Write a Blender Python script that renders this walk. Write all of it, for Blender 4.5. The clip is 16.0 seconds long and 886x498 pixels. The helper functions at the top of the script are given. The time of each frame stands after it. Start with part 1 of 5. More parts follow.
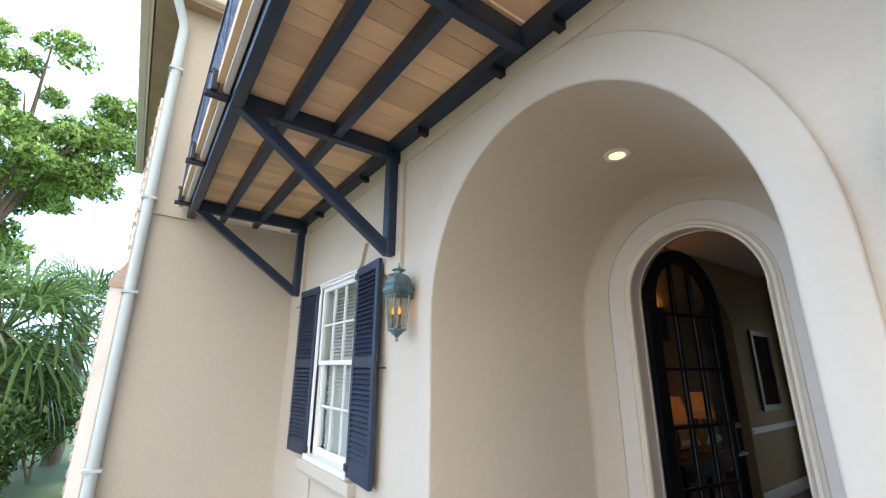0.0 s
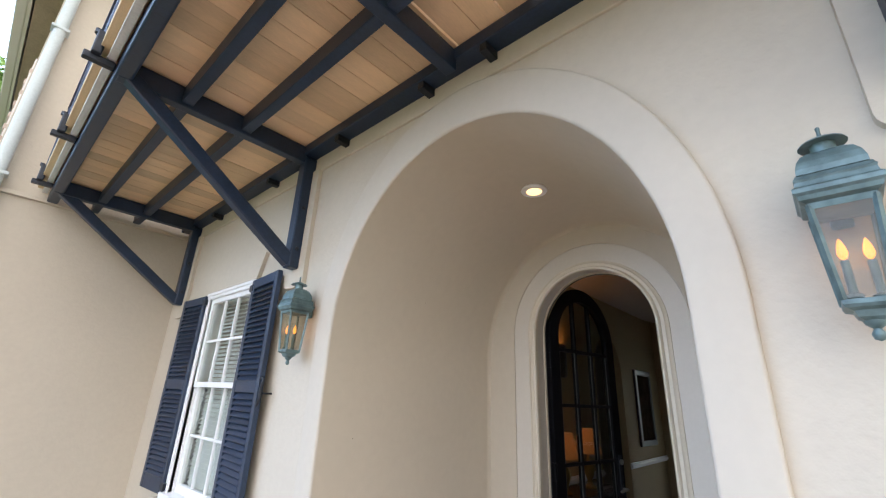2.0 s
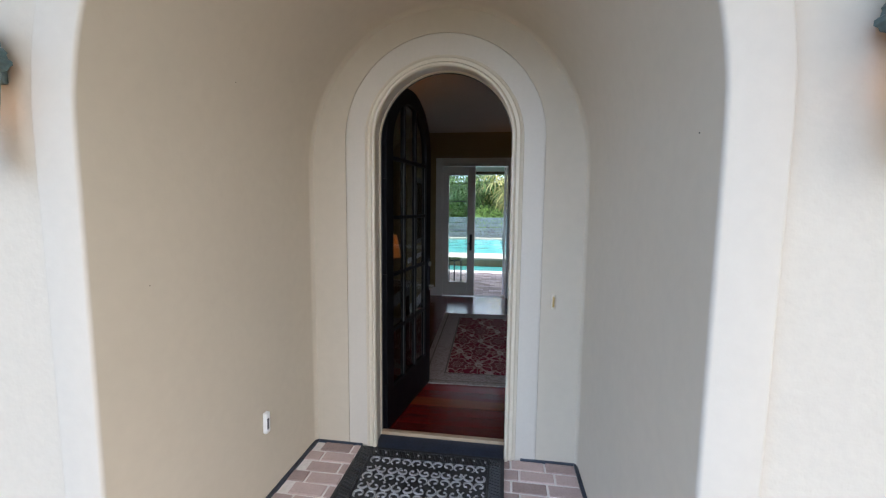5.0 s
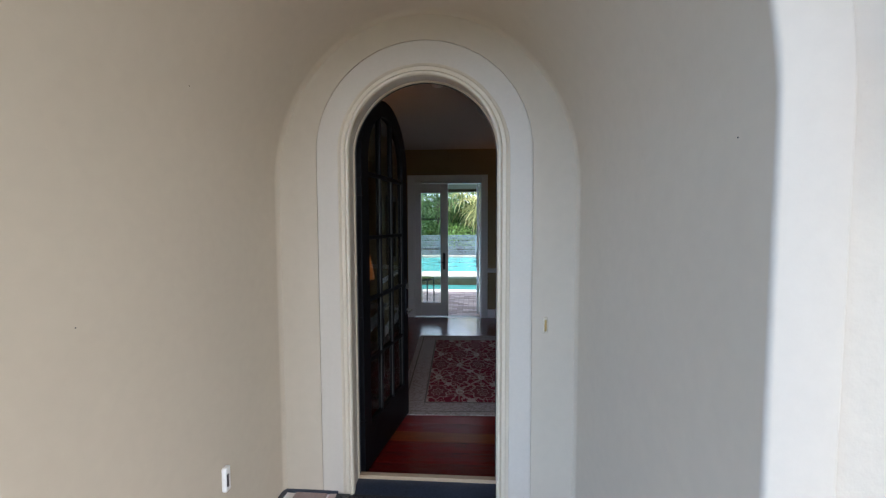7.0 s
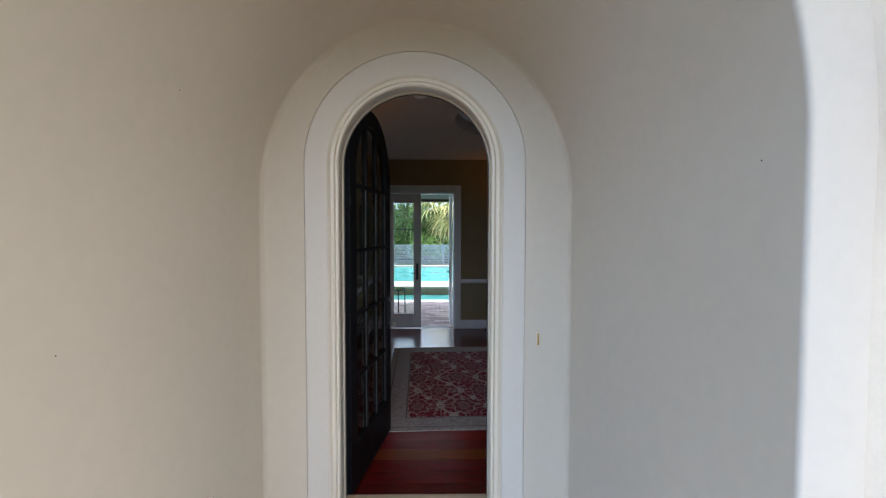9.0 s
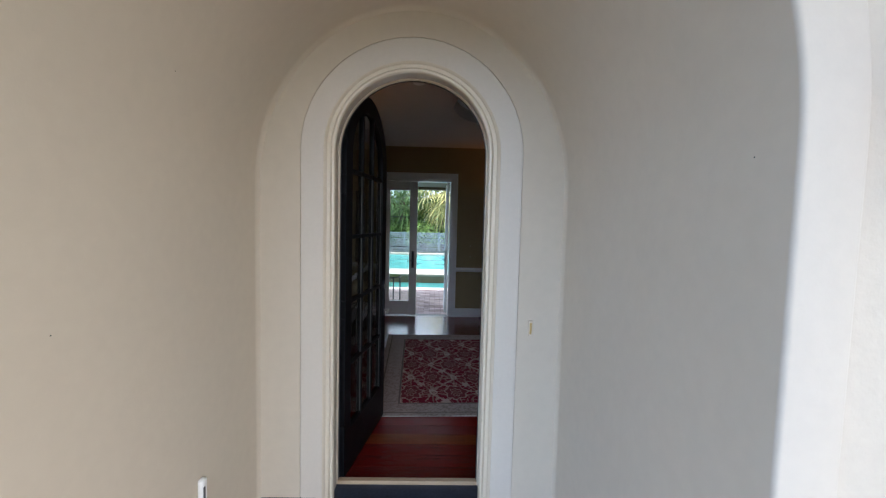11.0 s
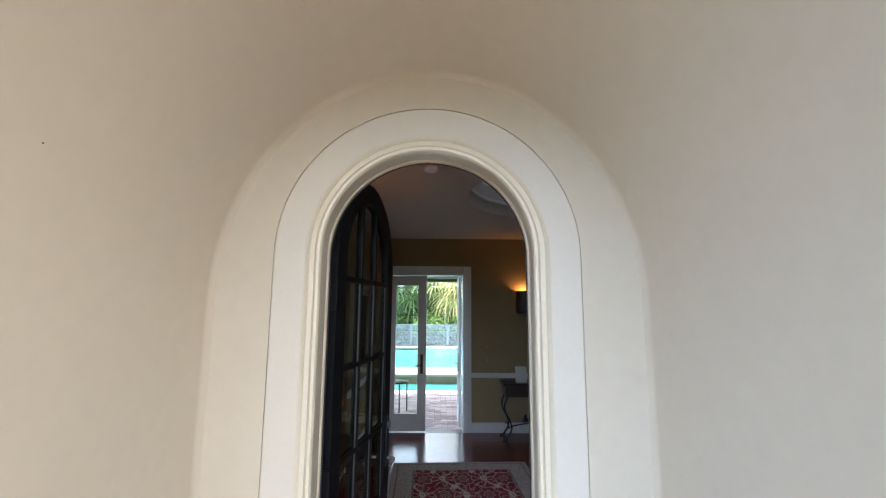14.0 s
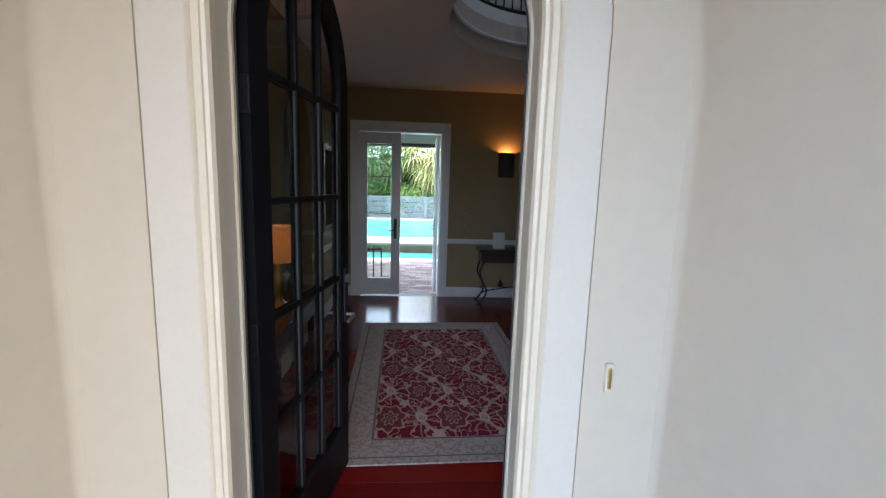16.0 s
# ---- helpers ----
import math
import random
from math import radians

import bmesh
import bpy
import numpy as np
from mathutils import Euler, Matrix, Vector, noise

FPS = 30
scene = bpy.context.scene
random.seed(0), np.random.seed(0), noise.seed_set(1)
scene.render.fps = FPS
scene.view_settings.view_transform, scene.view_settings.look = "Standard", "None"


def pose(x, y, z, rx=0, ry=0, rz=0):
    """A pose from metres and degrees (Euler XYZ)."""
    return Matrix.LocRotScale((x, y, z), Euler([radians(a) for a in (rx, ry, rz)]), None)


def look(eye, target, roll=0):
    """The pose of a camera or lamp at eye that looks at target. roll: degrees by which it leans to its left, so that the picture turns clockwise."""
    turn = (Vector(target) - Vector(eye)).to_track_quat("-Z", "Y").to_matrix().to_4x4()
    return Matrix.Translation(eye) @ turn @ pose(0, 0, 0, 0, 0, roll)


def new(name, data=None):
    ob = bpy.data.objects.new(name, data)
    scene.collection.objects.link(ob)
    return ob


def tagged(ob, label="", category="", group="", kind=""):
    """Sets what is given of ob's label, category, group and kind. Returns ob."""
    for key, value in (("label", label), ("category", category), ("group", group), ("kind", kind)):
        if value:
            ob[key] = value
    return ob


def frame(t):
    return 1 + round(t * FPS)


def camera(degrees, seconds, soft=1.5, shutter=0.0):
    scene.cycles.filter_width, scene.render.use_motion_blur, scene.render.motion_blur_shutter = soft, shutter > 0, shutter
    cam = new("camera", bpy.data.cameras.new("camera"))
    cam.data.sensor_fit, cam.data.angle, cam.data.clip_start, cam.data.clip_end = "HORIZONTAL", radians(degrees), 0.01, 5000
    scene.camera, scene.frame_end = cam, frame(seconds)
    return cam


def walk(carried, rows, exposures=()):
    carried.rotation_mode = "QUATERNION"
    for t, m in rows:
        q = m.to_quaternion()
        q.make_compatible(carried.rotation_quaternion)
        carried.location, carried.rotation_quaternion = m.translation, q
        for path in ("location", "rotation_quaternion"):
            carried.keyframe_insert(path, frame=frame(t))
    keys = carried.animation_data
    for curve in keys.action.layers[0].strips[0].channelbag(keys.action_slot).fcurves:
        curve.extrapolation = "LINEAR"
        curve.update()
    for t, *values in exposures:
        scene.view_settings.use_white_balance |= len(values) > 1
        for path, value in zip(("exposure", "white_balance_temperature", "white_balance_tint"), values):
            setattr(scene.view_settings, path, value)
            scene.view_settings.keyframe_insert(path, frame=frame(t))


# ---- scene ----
cam = camera(93.0, 16.0, soft=1.25)
PATH = [
    (0, (1.303, 1.206, 1.493), (2.423, 2.769, 2.042), 0.2),
    (0.5, (1.275, 1.172, 1.606), (2.263, 2.532, 2.69), 1.1),
    (1, (1.232, 1.14, 1.645), (2.179, 2.288, 2.981), 1.8),
    (1.5, (1.256, 1.158, 1.651), (2.354, 2.294, 2.879), 1.2),
    (1.8, (1.368, 1.225, 1.565), (2.637, 2.451, 2.506), 1.5),
    (2, (1.411, 1.289, 1.515), (2.799, 2.564, 2.183), 2.3),
    (2.5, (1.464, 1.468, 1.404), (3.033, 2.692, 1.608), 4.4),
    (3, (1.442, 1.633, 1.538), (3.16, 2.654, 1.613), 2.1),
    (3.5, (1.555, 1.781, 1.559), (3.313, 2.735, 1.582), 2.4),
    (4, (1.552, 1.96, 1.557), (3.43, 2.646, 1.511), 2.4),
    (4.5, (1.526, 2.08, 1.561), (3.485, 2.461, 1.424), 1.3),
    (4.7, (1.566, 2.072, 1.586), (3.532, 2.382, 1.391), 0.9),
    (7, (1.838, 2.183, 1.588), (3.829, 2.325, 1.467), -0.2),
    (7.5, (1.846, 2.291, 1.615), (3.844, 2.29, 1.537), -1.2),
    (8, (1.867, 2.333, 1.587), (3.861, 2.295, 1.437), -0.8),
    (8.5, (1.881, 2.352, 1.59), (3.876, 2.319, 1.456), -0.1),
    (8.7, (1.87, 2.351, 1.611), (3.867, 2.324, 1.522), -0.2),
    (10.8, (1.883, 2.347, 1.606), (3.881, 2.29, 1.52), 1.4),
    (11, (1.861, 2.346, 1.613), (3.856, 2.294, 1.479), 1.4),
    (11.5, (1.901, 2.349, 1.578), (3.889, 2.315, 1.359), 1.4),
    (12, (2.096, 2.299, 1.582), (4.082, 2.287, 1.339), 1.4),
    (12.5, (2.312, 2.274, 1.578), (4.3, 2.293, 1.357), 1.2),
    (13, (2.493, 2.372, 1.575), (4.487, 2.377, 1.431), 1.3),
    (13.5, (2.545, 2.427, 1.694), (4.542, 2.419, 1.805), 0.5),
    (14, (2.546, 2.419, 1.776), (4.527, 2.402, 2.052), 0.4),
    (14.5, (2.562, 2.415, 1.741), (4.552, 2.369, 1.93), 0.6),
    (15, (2.629, 2.42, 1.61), (4.626, 2.343, 1.515), 2.0),
    (15.5, (2.737, 2.41, 1.549), (4.716, 2.305, 1.279), 2.2),
    (16, (3.047, 2.358, 1.569), (5.021, 2.235, 1.27), 1.8),
]
EXPOSURE = [(0, 1.40, 6450, 14), (1.0, 1.6, 6550, 15), (1.5, 1.48, 6600, 16), (2.5, 1.42, 6600, 16), (3.5, 1.41, 6450, 15), (4.5, 1.45, 6450, 15), (7.0, 1.46, 6250, 14), (8.0, 1.52, 6250, 14), (11, 1.52, 6350, 15), (12.5, 2.06, 6250, 14), (13.5, 2.22, 6400, 13), (14.0, 2.28, 6400, 13), (14.5, 2.28, 6030, 13), (15.0, 2.25, 6100, 12), (15.5, 2.20, 6200, 13), (16, 2.22, 6300, 14)]
walk(cam, [(t, look(eye, target, roll)) for t, eye, target, roll in PATH], EXPOSURE)

# ---- world and lights ----
world = bpy.data.worlds.new("sky")
scene.world = world
world.use_nodes = True
wn, wl = world.node_tree.nodes, world.node_tree.links
wn.clear()
sky = wn.new("ShaderNodeTexSky")
sky.sky_type, sky.sun_disc = "NISHITA", False
SUN_EL, SUN_ROT = radians(70.5), radians(39)
sky.sun_elevation, sky.sun_rotation = SUN_EL, SUN_ROT
coord = wn.new("ShaderNodeTexCoord")
cloud = wn.new("ShaderNodeTexNoise")
cloud.inputs["Scale"].default_value, cloud.inputs["Detail"].default_value, cloud.inputs["Roughness"].default_value = 2.6, 6, 0.55
cloud.inputs["Distortion"].default_value = 0.4
wl.new(coord.outputs["Generated"], cloud.inputs["Vector"])
ramp = wn.new("ShaderNodeValToRGB")
ramp.color_ramp.elements[0].position, ramp.color_ramp.elements[1].position = 0.30, 0.42
ramp.color_ramp.elements[0].color = (0.03, 0.03, 0.03, 1)
# clouds close up towards the horizon
wsep, wlow, wadd = wn.new("ShaderNodeSeparateXYZ"), wn.new("ShaderNodeMath"), wn.new("ShaderNodeMath")
wlow.operation, wadd.operation = "MULTIPLY_ADD", "ADD"
wlow.inputs[1].default_value, wlow.inputs[2].default_value = -0.22, 0.13
wl.new(coord.outputs["Generated"], wsep.inputs[0])
wl.new(wsep.outputs["Z"], wlow.inputs[0])
wl.new(wlow.outputs[0], wadd.inputs[0])
wl.new(cloud.outputs["Fac"], wadd.inputs[1])
wl.new(wadd.outputs[0], ramp.inputs["Fac"])
mixc = wn.new("ShaderNodeMix")
mixc.data_type = "RGBA"
wl.new(ramp.outputs["Color"], mixc.inputs["Factor"])
wl.new(sky.outputs["Color"], mixc.inputs["A"])
# white cloud on the open side, blue-grey rain cloud over the wing, mottled
tone, mott, mottle = wn.new("ShaderNodeMix"), wn.new("ShaderNodeTexNoise"), wn.new("ShaderNodeMapRange")
tone.data_type = "RGBA"
tone.inputs["A"].default_value, tone.inputs["B"].default_value = (17.2, 17.6, 17.2, 1), (11.2, 16.7, 24.5, 1)
side = wn.new("ShaderNodeMapRange")
side.inputs["From Min"].default_value, side.inputs["From Max"].default_value = -0.6, 0.6
wl.new(wsep.outputs["Y"], side.inputs["Value"])
wl.new(side.outputs["Result"], tone.inputs["Factor"])
mott.inputs["Scale"].default_value, mott.inputs["Detail"].default_value, mott.inputs["Distortion"].default_value = 3.4, 7, 0.5
wl.new(coord.outputs["Generated"], mott.inputs["Vector"])
mottle.inputs["From Min"].default_value, mottle.inputs["From Max"].default_value = 0.36, 0.62
mottle.inputs["To Min"].default_value, mottle.inputs["To Max"].default_value = 0.62, 1.22
wl.new(mott.outputs["Fac"], mottle.inputs["Value"])
shaded = wn.new("ShaderNodeVectorMath")
shaded.operation = "SCALE"
wl.new(tone.outputs["Result"], shaded.inputs[0])
wl.new(mottle.outputs["Result"], shaded.inputs["Scale"])
wl.new(shaded.outputs[0], mixc.inputs["B"])
bg = wn.new("ShaderNodeBackground")
bg.inputs["Strength"].default_value = 0.082
wl.new(mixc.outputs["Result"], bg.inputs["Color"])
wout = wn.new("ShaderNodeOutputWorld")
wl.new(bg.outputs["Background"], wout.inputs["Surface"])
sun = new("sun", bpy.data.lights.new("sun", "SUN"))
sun.data.energy, sun.data.angle, sun.data.color = 1.4, radians(8), (1.0, 0.955, 0.89)
# the sun stands high behind the house, so the house front lies in open shade
sun.matrix_world = look((4.45, 5.5, 20), (0, 0, 0))


def lamp(name, kind, m, energy, colour, size=0.05, **extra):
    light = bpy.data.lights.new(name, kind)
    light.energy, light.color = energy, colour
    if kind == "AREA":
        light.size = size
    else:
        light.shadow_soft_size = size
    ob = new(name, light)
    ob.matrix_world = m
    return ob



# ---- materials ----
def mat(name, base, rough=0.7, metal=0.0, vary=0.12, scale=3.0, fine=60.0, bump=0.2, bump_scale=80.0, spec=0.5, rnd=0.0, stain=None, stretch=(1, 1, 1)):
    """A surface with variation at a large and a fine scale and a fine relief."""
    m = bpy.data.materials.new(name)
    m.use_nodes = True
    n, l = m.node_tree.nodes, m.node_tree.links
    b = n["Principled BSDF"]
    b.inputs["Roughness"].default_value, b.inputs["Metallic"].default_value = rough, metal
    b.inputs["Specular IOR Level"].default_value = spec
    tc = n.new("ShaderNodeTexCoord")
    mp = n.new("ShaderNodeMapping")
    mp.inputs["Scale"].default_value = stretch
    l.new(tc.outputs["Object"], mp.inputs["Vector"])
    big, small = n.new("ShaderNodeTexNoise"), n.new("ShaderNodeTexNoise")
    big.inputs["Scale"].default_value, big.inputs["Detail"].default_value = scale, 5
    small.inputs["Scale"].default_value, small.inputs["Detail"].default_value = fine, 4
    l.new(mp.outputs["Vector"], big.inputs["Vector"])
    l.new(mp.outputs["Vector"], small.inputs["Vector"])
    add = n.new("ShaderNodeMath")
    add.operation = "MULTIPLY_ADD"
    l.new(small.outputs["Fac"], add.inputs[0])
    add.inputs[1].default_value = 0.5
    half = n.new("ShaderNodeMath")
    half.operation = "MULTIPLY"
    l.new(big.outputs["Fac"], half.inputs[0])
    half.inputs[1].default_value = 0.5
    l.new(half.outputs[0], add.inputs[2])
    fac = add.outputs[0]
    if rnd:
        info = n.new("ShaderNodeObjectInfo")
        geo = n.new("ShaderNodeNewGeometry")
        r1 = n.new("ShaderNodeMath")
        r1.operation = "ADD"
        l.new(info.outputs["Random"], r1.inputs[0])
        l.new(geo.outputs["Random Per Island"], r1.inputs[1])
        r3 = n.new("ShaderNodeMath")
        r3.operation = "FRACT"
        l.new(r1.outputs[0], r3.inputs[0])
        r2 = n.new("ShaderNodeMix")
        r2.inputs["Factor"].default_value = rnd
        l.new(fac, r2.inputs["A"])
        l.new(r3.outputs[0], r2.inputs["B"])
        fac = r2.outputs["Result"]
    cr = n.new("ShaderNodeValToRGB")
    lo, hi = [c * (1 - vary * 1.6) for c in base], [min(c * (1 + vary * 1.6), 0.95) for c in base]
    if stain:
        lo = stain
    cr.color_ramp.elements[0].position, cr.color_ramp.elements[1].position = 0.25, 0.75
    cr.color_ramp.elements[0].color, cr.color_ramp.elements[1].color = (*lo, 1), (*hi, 1)
    l.new(fac, cr.inputs["Fac"])
    l.new(cr.outputs["Color"], b.inputs["Base Color"])
    rr = n.new("ShaderNodeMapRange")
    rr.inputs["To Min"].default_value, rr.inputs["To Max"].default_value = max(rough - 0.1, 0.02), min(rough + 0.1, 1)
    l.new(big.outputs["Fac"], rr.inputs["Value"])
    l.new(rr.outputs["Result"], b.inputs["Roughness"])
    if bump:
        bt = n.new("ShaderNodeTexNoise")
        bt.inputs["Scale"].default_value, bt.inputs["Detail"].default_value = bump_scale, 5
        l.new(mp.outputs["Vector"], bt.inputs["Vector"])
        bp = n.new("ShaderNodeBump")
        bp.inputs["Strength"].default_value, bp.inputs["Distance"].default_value = bump, 0.004
        l.new(bt.outputs["Fac"], bp.inputs["Height"])
        l.new(bp.outputs["Normal"], b.inputs["Normal"])
    return m


def glow(name, colour, strength):
    m = bpy.data.materials.new(name)
    m.use_nodes = True
    b = m.node_tree.nodes["Principled BSDF"]
    b.inputs["Base Color"].default_value = (*colour, 1)
    b.inputs["Emission Color"].default_value = (*colour, 1)
    b.inputs["Emission Strength"].default_value = strength
    return m


def glass(name, tint=(1, 1, 1), rough=0.0, gloss=1.0):
    """Thin glass: clear, with a mirror gloss that grows at a slant."""
    m = bpy.data.materials.new(name)
    m.use_nodes = True
    n, l = m.node_tree.nodes, m.node_tree.links
    n.remove(n["Principled BSDF"])
    clear, shine, slant, mix = n.new("ShaderNodeBsdfTransparent"), n.new("ShaderNodeBsdfGlossy"), n.new("ShaderNodeLayerWeight"), n.new("ShaderNodeMixShader")
    clear.inputs["Color"].default_value = (*tint, 1)
    shine.inputs["Roughness"].default_value = rough
    slant.inputs["Blend"].default_value = 0.5
    steep, k = n.new("ShaderNodeMath"), n.new("ShaderNodeMath")
    steep.operation, k.operation = "POWER", "MULTIPLY_ADD"
    steep.inputs[1].default_value = 5.0
    k.inputs[1].default_value, k.inputs[2].default_value = 0.9 * gloss, 0.04 * gloss
    l.new(slant.outputs["Facing"], steep.inputs[0])
    l.new(steep.outputs[0], k.inputs[0])
    l.new(k.outputs[0], mix.inputs[0])
    l.new(clear.outputs[0], mix.inputs[1])
    l.new(shine.outputs[0], mix.inputs[2])
    l.new(mix.outputs[0], n["Material Output"].inputs["Surface"])
    return m


def leafy_mat(name, base, dark):
    m = mat(name, base, 0.55, vary=0.4, rnd=0.7, bump=0, stain=dark)
    n, l = m.node_tree.nodes, m.node_tree.links
    tr, mx = n.new("ShaderNodeBsdfTranslucent"), n.new("ShaderNodeMixShader")
    mx.inputs[0].default_value = 0.45
    colour = n["Principled BSDF"].inputs["Base Color"].links[0].from_socket
    l.new(colour, tr.inputs["Color"])
    l.new(n["Principled BSDF"].outputs[0], mx.inputs[1])
    l.new(tr.outputs[0], mx.inputs[2])
    l.new(mx.outputs[0], n["Material Output"].inputs["Surface"])
    return m


STUCCO = mat("cream_stucco", (0.515, 0.458, 0.382), 0.9, vary=0.035, scale=1.2, fine=25, bump=0.5, bump_scale=48, spec=0.2)
SMOOTH_STUCCO = mat("smooth_cream_plaster", (0.515, 0.45, 0.36), 0.85, vary=0.03, scale=1.5, fine=18, bump=0.2, bump_scale=30, spec=0.25)
TRIM = mat("cream_trim_paint", (0.555, 0.505, 0.435), 0.5, vary=0.025, bump=0.06, bump_scale=40)
CASING = mat("yellow_cream_casing_paint", (0.60, 0.53, 0.42), 0.42, vary=0.04, bump=0.06, bump_scale=40)
WHITE = mat("white_paint", (0.76, 0.76, 0.77), 0.4, vary=0.03, bump=0.05)
NAVY = mat("blue_black_paint", (0.011, 0.025, 0.056), 0.42, vary=0.25, scale=5, bump=0.1, bump_scale=60)
IRON = mat("black_iron", (0.018, 0.022, 0.032), 0.45, metal=0.3, vary=0.3, bump=0.15)
RAILIRON = mat("dark_blue_cast_iron", (0.045, 0.058, 0.11), 0.5, metal=0.2, vary=0.3, bump=0.15)
DOORBLACK = mat("black_door_paint", (0.005, 0.0055, 0.0075), 0.5, spec=0.16, vary=0.25, bump=0.05)
DECK = mat("tan_weathered_deck_board", (0.76, 0.545, 0.335), 0.8, vary=0.13, scale=2.5, fine=30, bump=0.25, bump_scale=40, rnd=0.45, stretch=(1, 6, 1))
FASCIA = mat("yellow_pine_fascia", (0.58, 0.43, 0.26), 0.7, vary=0.12, stretch=(6, 1, 6), bump=0.15)
FLASH = mat("grey_white_flashing", (0.62, 0.66, 0.66), 0.5, vary=0.1, bump=0.08)
DOWNSPOUT = mat("pale_grey_painted_metal", (0.47, 0.52, 0.53), 0.5, vary=0.08, bump=0.04)
VERDIGRIS = mat("verdigris_copper", (0.115, 0.175, 0.185), 0.42, metal=0.35, vary=0.35, scale=6, fine=28, bump=0.35, bump_scale=60, stain=(0.028, 0.048, 0.052))
BRICK = mat("red_brown_brick", (0.185, 0.085, 0.082), 0.88, vary=0.3, scale=14, fine=90, bump=0.6, bump_scale=60, rnd=0.5, stain=(0.10, 0.055, 0.058))
PAVER = mat("pale_worn_floor_brick", (0.43, 0.335, 0.31), 0.85, vary=0.25, scale=11, fine=80, bump=0.5, bump_scale=60, rnd=0.5, stain=(0.28, 0.205, 0.19))
MORTAR = mat("pale_mortar", (0.72, 0.67, 0.64), 0.95, vary=0.12, bump=0.5)
QUOIN = mat("pale_pink_brick", (0.45, 0.36, 0.31), 0.88, vary=0.22, scale=14, bump=0.5, rnd=0.45, stain=(0.38, 0.28, 0.23))
CHIMBRICK = mat("grey_tan_brick", (0.31, 0.285, 0.28), 0.9, vary=0.25, rnd=0.4, bump=0.5, stain=(0.22, 0.195, 0.19))
SHINGLE = mat("brown_grey_shingle", (0.25, 0.21, 0.185), 0.9, vary=0.3, rnd=0.6, bump=0.5)
REDWOOD = mat("red_cherry_floor_board", (0.125, 0.006, 0.005), 0.20, vary=0.3, scale=3, fine=25, bump=0.05, rnd=0.55, stretch=(12, 1, 1), stain=(0.075, 0.006, 0.005))
OLIVE = mat("olive_tan_wall_paint", (0.32, 0.255, 0.14), 0.8, vary=0.05, bump=0.12)
CEIL = mat("white_ceiling_paint", (0.50, 0.47, 0.445), 0.9, vary=0.03, bump=0.08)
DARKWOOD = mat("dark_table_wood", (0.035, 0.020, 0.014), 0.4, vary=0.3, stretch=(8, 1, 8))
RUBBER = mat("black_rubber", (0.020, 0.021, 0.024), 0.55, vary=0.3, bump=0.3)
SILL = mat("dark_grey_metal_sill", (0.030, 0.040, 0.062), 0.4, metal=0.3, vary=0.3, scale=8, bump=0.1)
BRASS = mat("brass", (0.45, 0.32, 0.13), 0.3, metal=1.0, vary=0.15)
CHROME = mat("brushed_nickel", (0.55, 0.54, 0.52), 0.3, metal=1.0, vary=0.1)
PLASTIC = mat("white_plastic", (0.78, 0.78, 0.77), 0.4, vary=0.03, bump=0.03)
DARKP = mat("dark_plastic", (0.05, 0.05, 0.055), 0.4)
BARK = mat("grey_brown_bark", (0.16, 0.12, 0.09), 0.95, vary=0.3, fine=30, bump=0.9, bump_scale=20, stretch=(1, 1, 0.3))
LEAF = leafy_mat("green_leaf", (0.085, 0.150, 0.038), (0.032, 0.072, 0.018))
BRIGHTLEAF = leafy_mat("bright_green_leaf", (0.24, 0.35, 0.10), (0.085, 0.15, 0.035))
PALM = leafy_mat("palm_frond", (0.12, 0.20, 0.065), (0.05, 0.095, 0.03))
YELLOWPALM = leafy_mat("yellow_palm_frond", (0.52, 0.46, 0.19), (0.24, 0.25, 0.085))
LAWN = mat("lawn", (0.06, 0.10, 0.03), 0.95, vary=0.4, scale=0.8, fine=40, bump=0.8)
# unseen forecourt; its colour is picked for the warm light it bounces
BOUNCEPAVING = mat("warm_bounce_paving", (0.30, 0.20, 0.14), 0.9, vary=0.15, scale=2, bump=0.4)
COPING = mat("pale_stone_coping", (0.44, 0.39, 0.32), 0.7, vary=0.08, bump=0.2)
TAN = mat("tan_stone_wall", (0.30, 0.225, 0.15), 0.85, vary=0.2, bump=0.4)
WATER = mat("turquoise_pool_water", (0.07, 0.30, 0.275), 0.22, vary=0.06, scale=1.5, bump=0.25, bump_scale=6, spec=0.15)
SHADE = glow("amber_lamp_shade", (1.0, 0.40, 0.11), 0.5)
BULB = glow("warm_bulb", (1.0, 0.33, 0.06), 0.95)
LENS = glow("warm_lamp_lens", (1.0, 0.62, 0.28), 0.8)
GLASS = glass("window_glass", (0.92, 0.95, 0.93))
DOORGLASS = glass("door_glass", (0.74, 0.76, 0.76), gloss=0.8)
LANTERNGLASS = glass("lantern_glass", (0.68, 0.63, 0.53), rough=0.08, gloss=1.6)
PICTURE = mat("dark_oil_painting", (0.035, 0.026, 0.020), 0.95, vary=0.6, scale=6, spec=0.0)
CREAMSHEET = mat("white_card", (0.75, 0.75, 0.73), 0.6, vary=0.02, bump=0)
# gallery surfaces, with the blue of daylight from above put into their colour
SKYWALL = mat("gallery_wall_daylight_blue", (0.72, 0.79, 0.83), 0.85, vary=0.04)


# ---- building helpers ----
def part(name, bm, material, parent=None, label="", smooth=None):
    """Links a bmesh as one mesh object, under a thing or a part."""
    me = bpy.data.meshes.new(name)
    bmesh.ops.recalc_face_normals(bm, faces=bm.faces)
    bm.to_mesh(me)
    bm.free()
    me.materials.append(material)
    if smooth:
        for p in me.polygons:
            p.use_smooth = True
        me.set_sharp_from_angle(angle=radians(smooth))
    ob = new(name, me)
    if parent:
        ob.parent = parent
        ob.matrix_parent_inverse = parent.matrix_basis.inverted()
    if label:
        tagged(ob, label)
    return ob


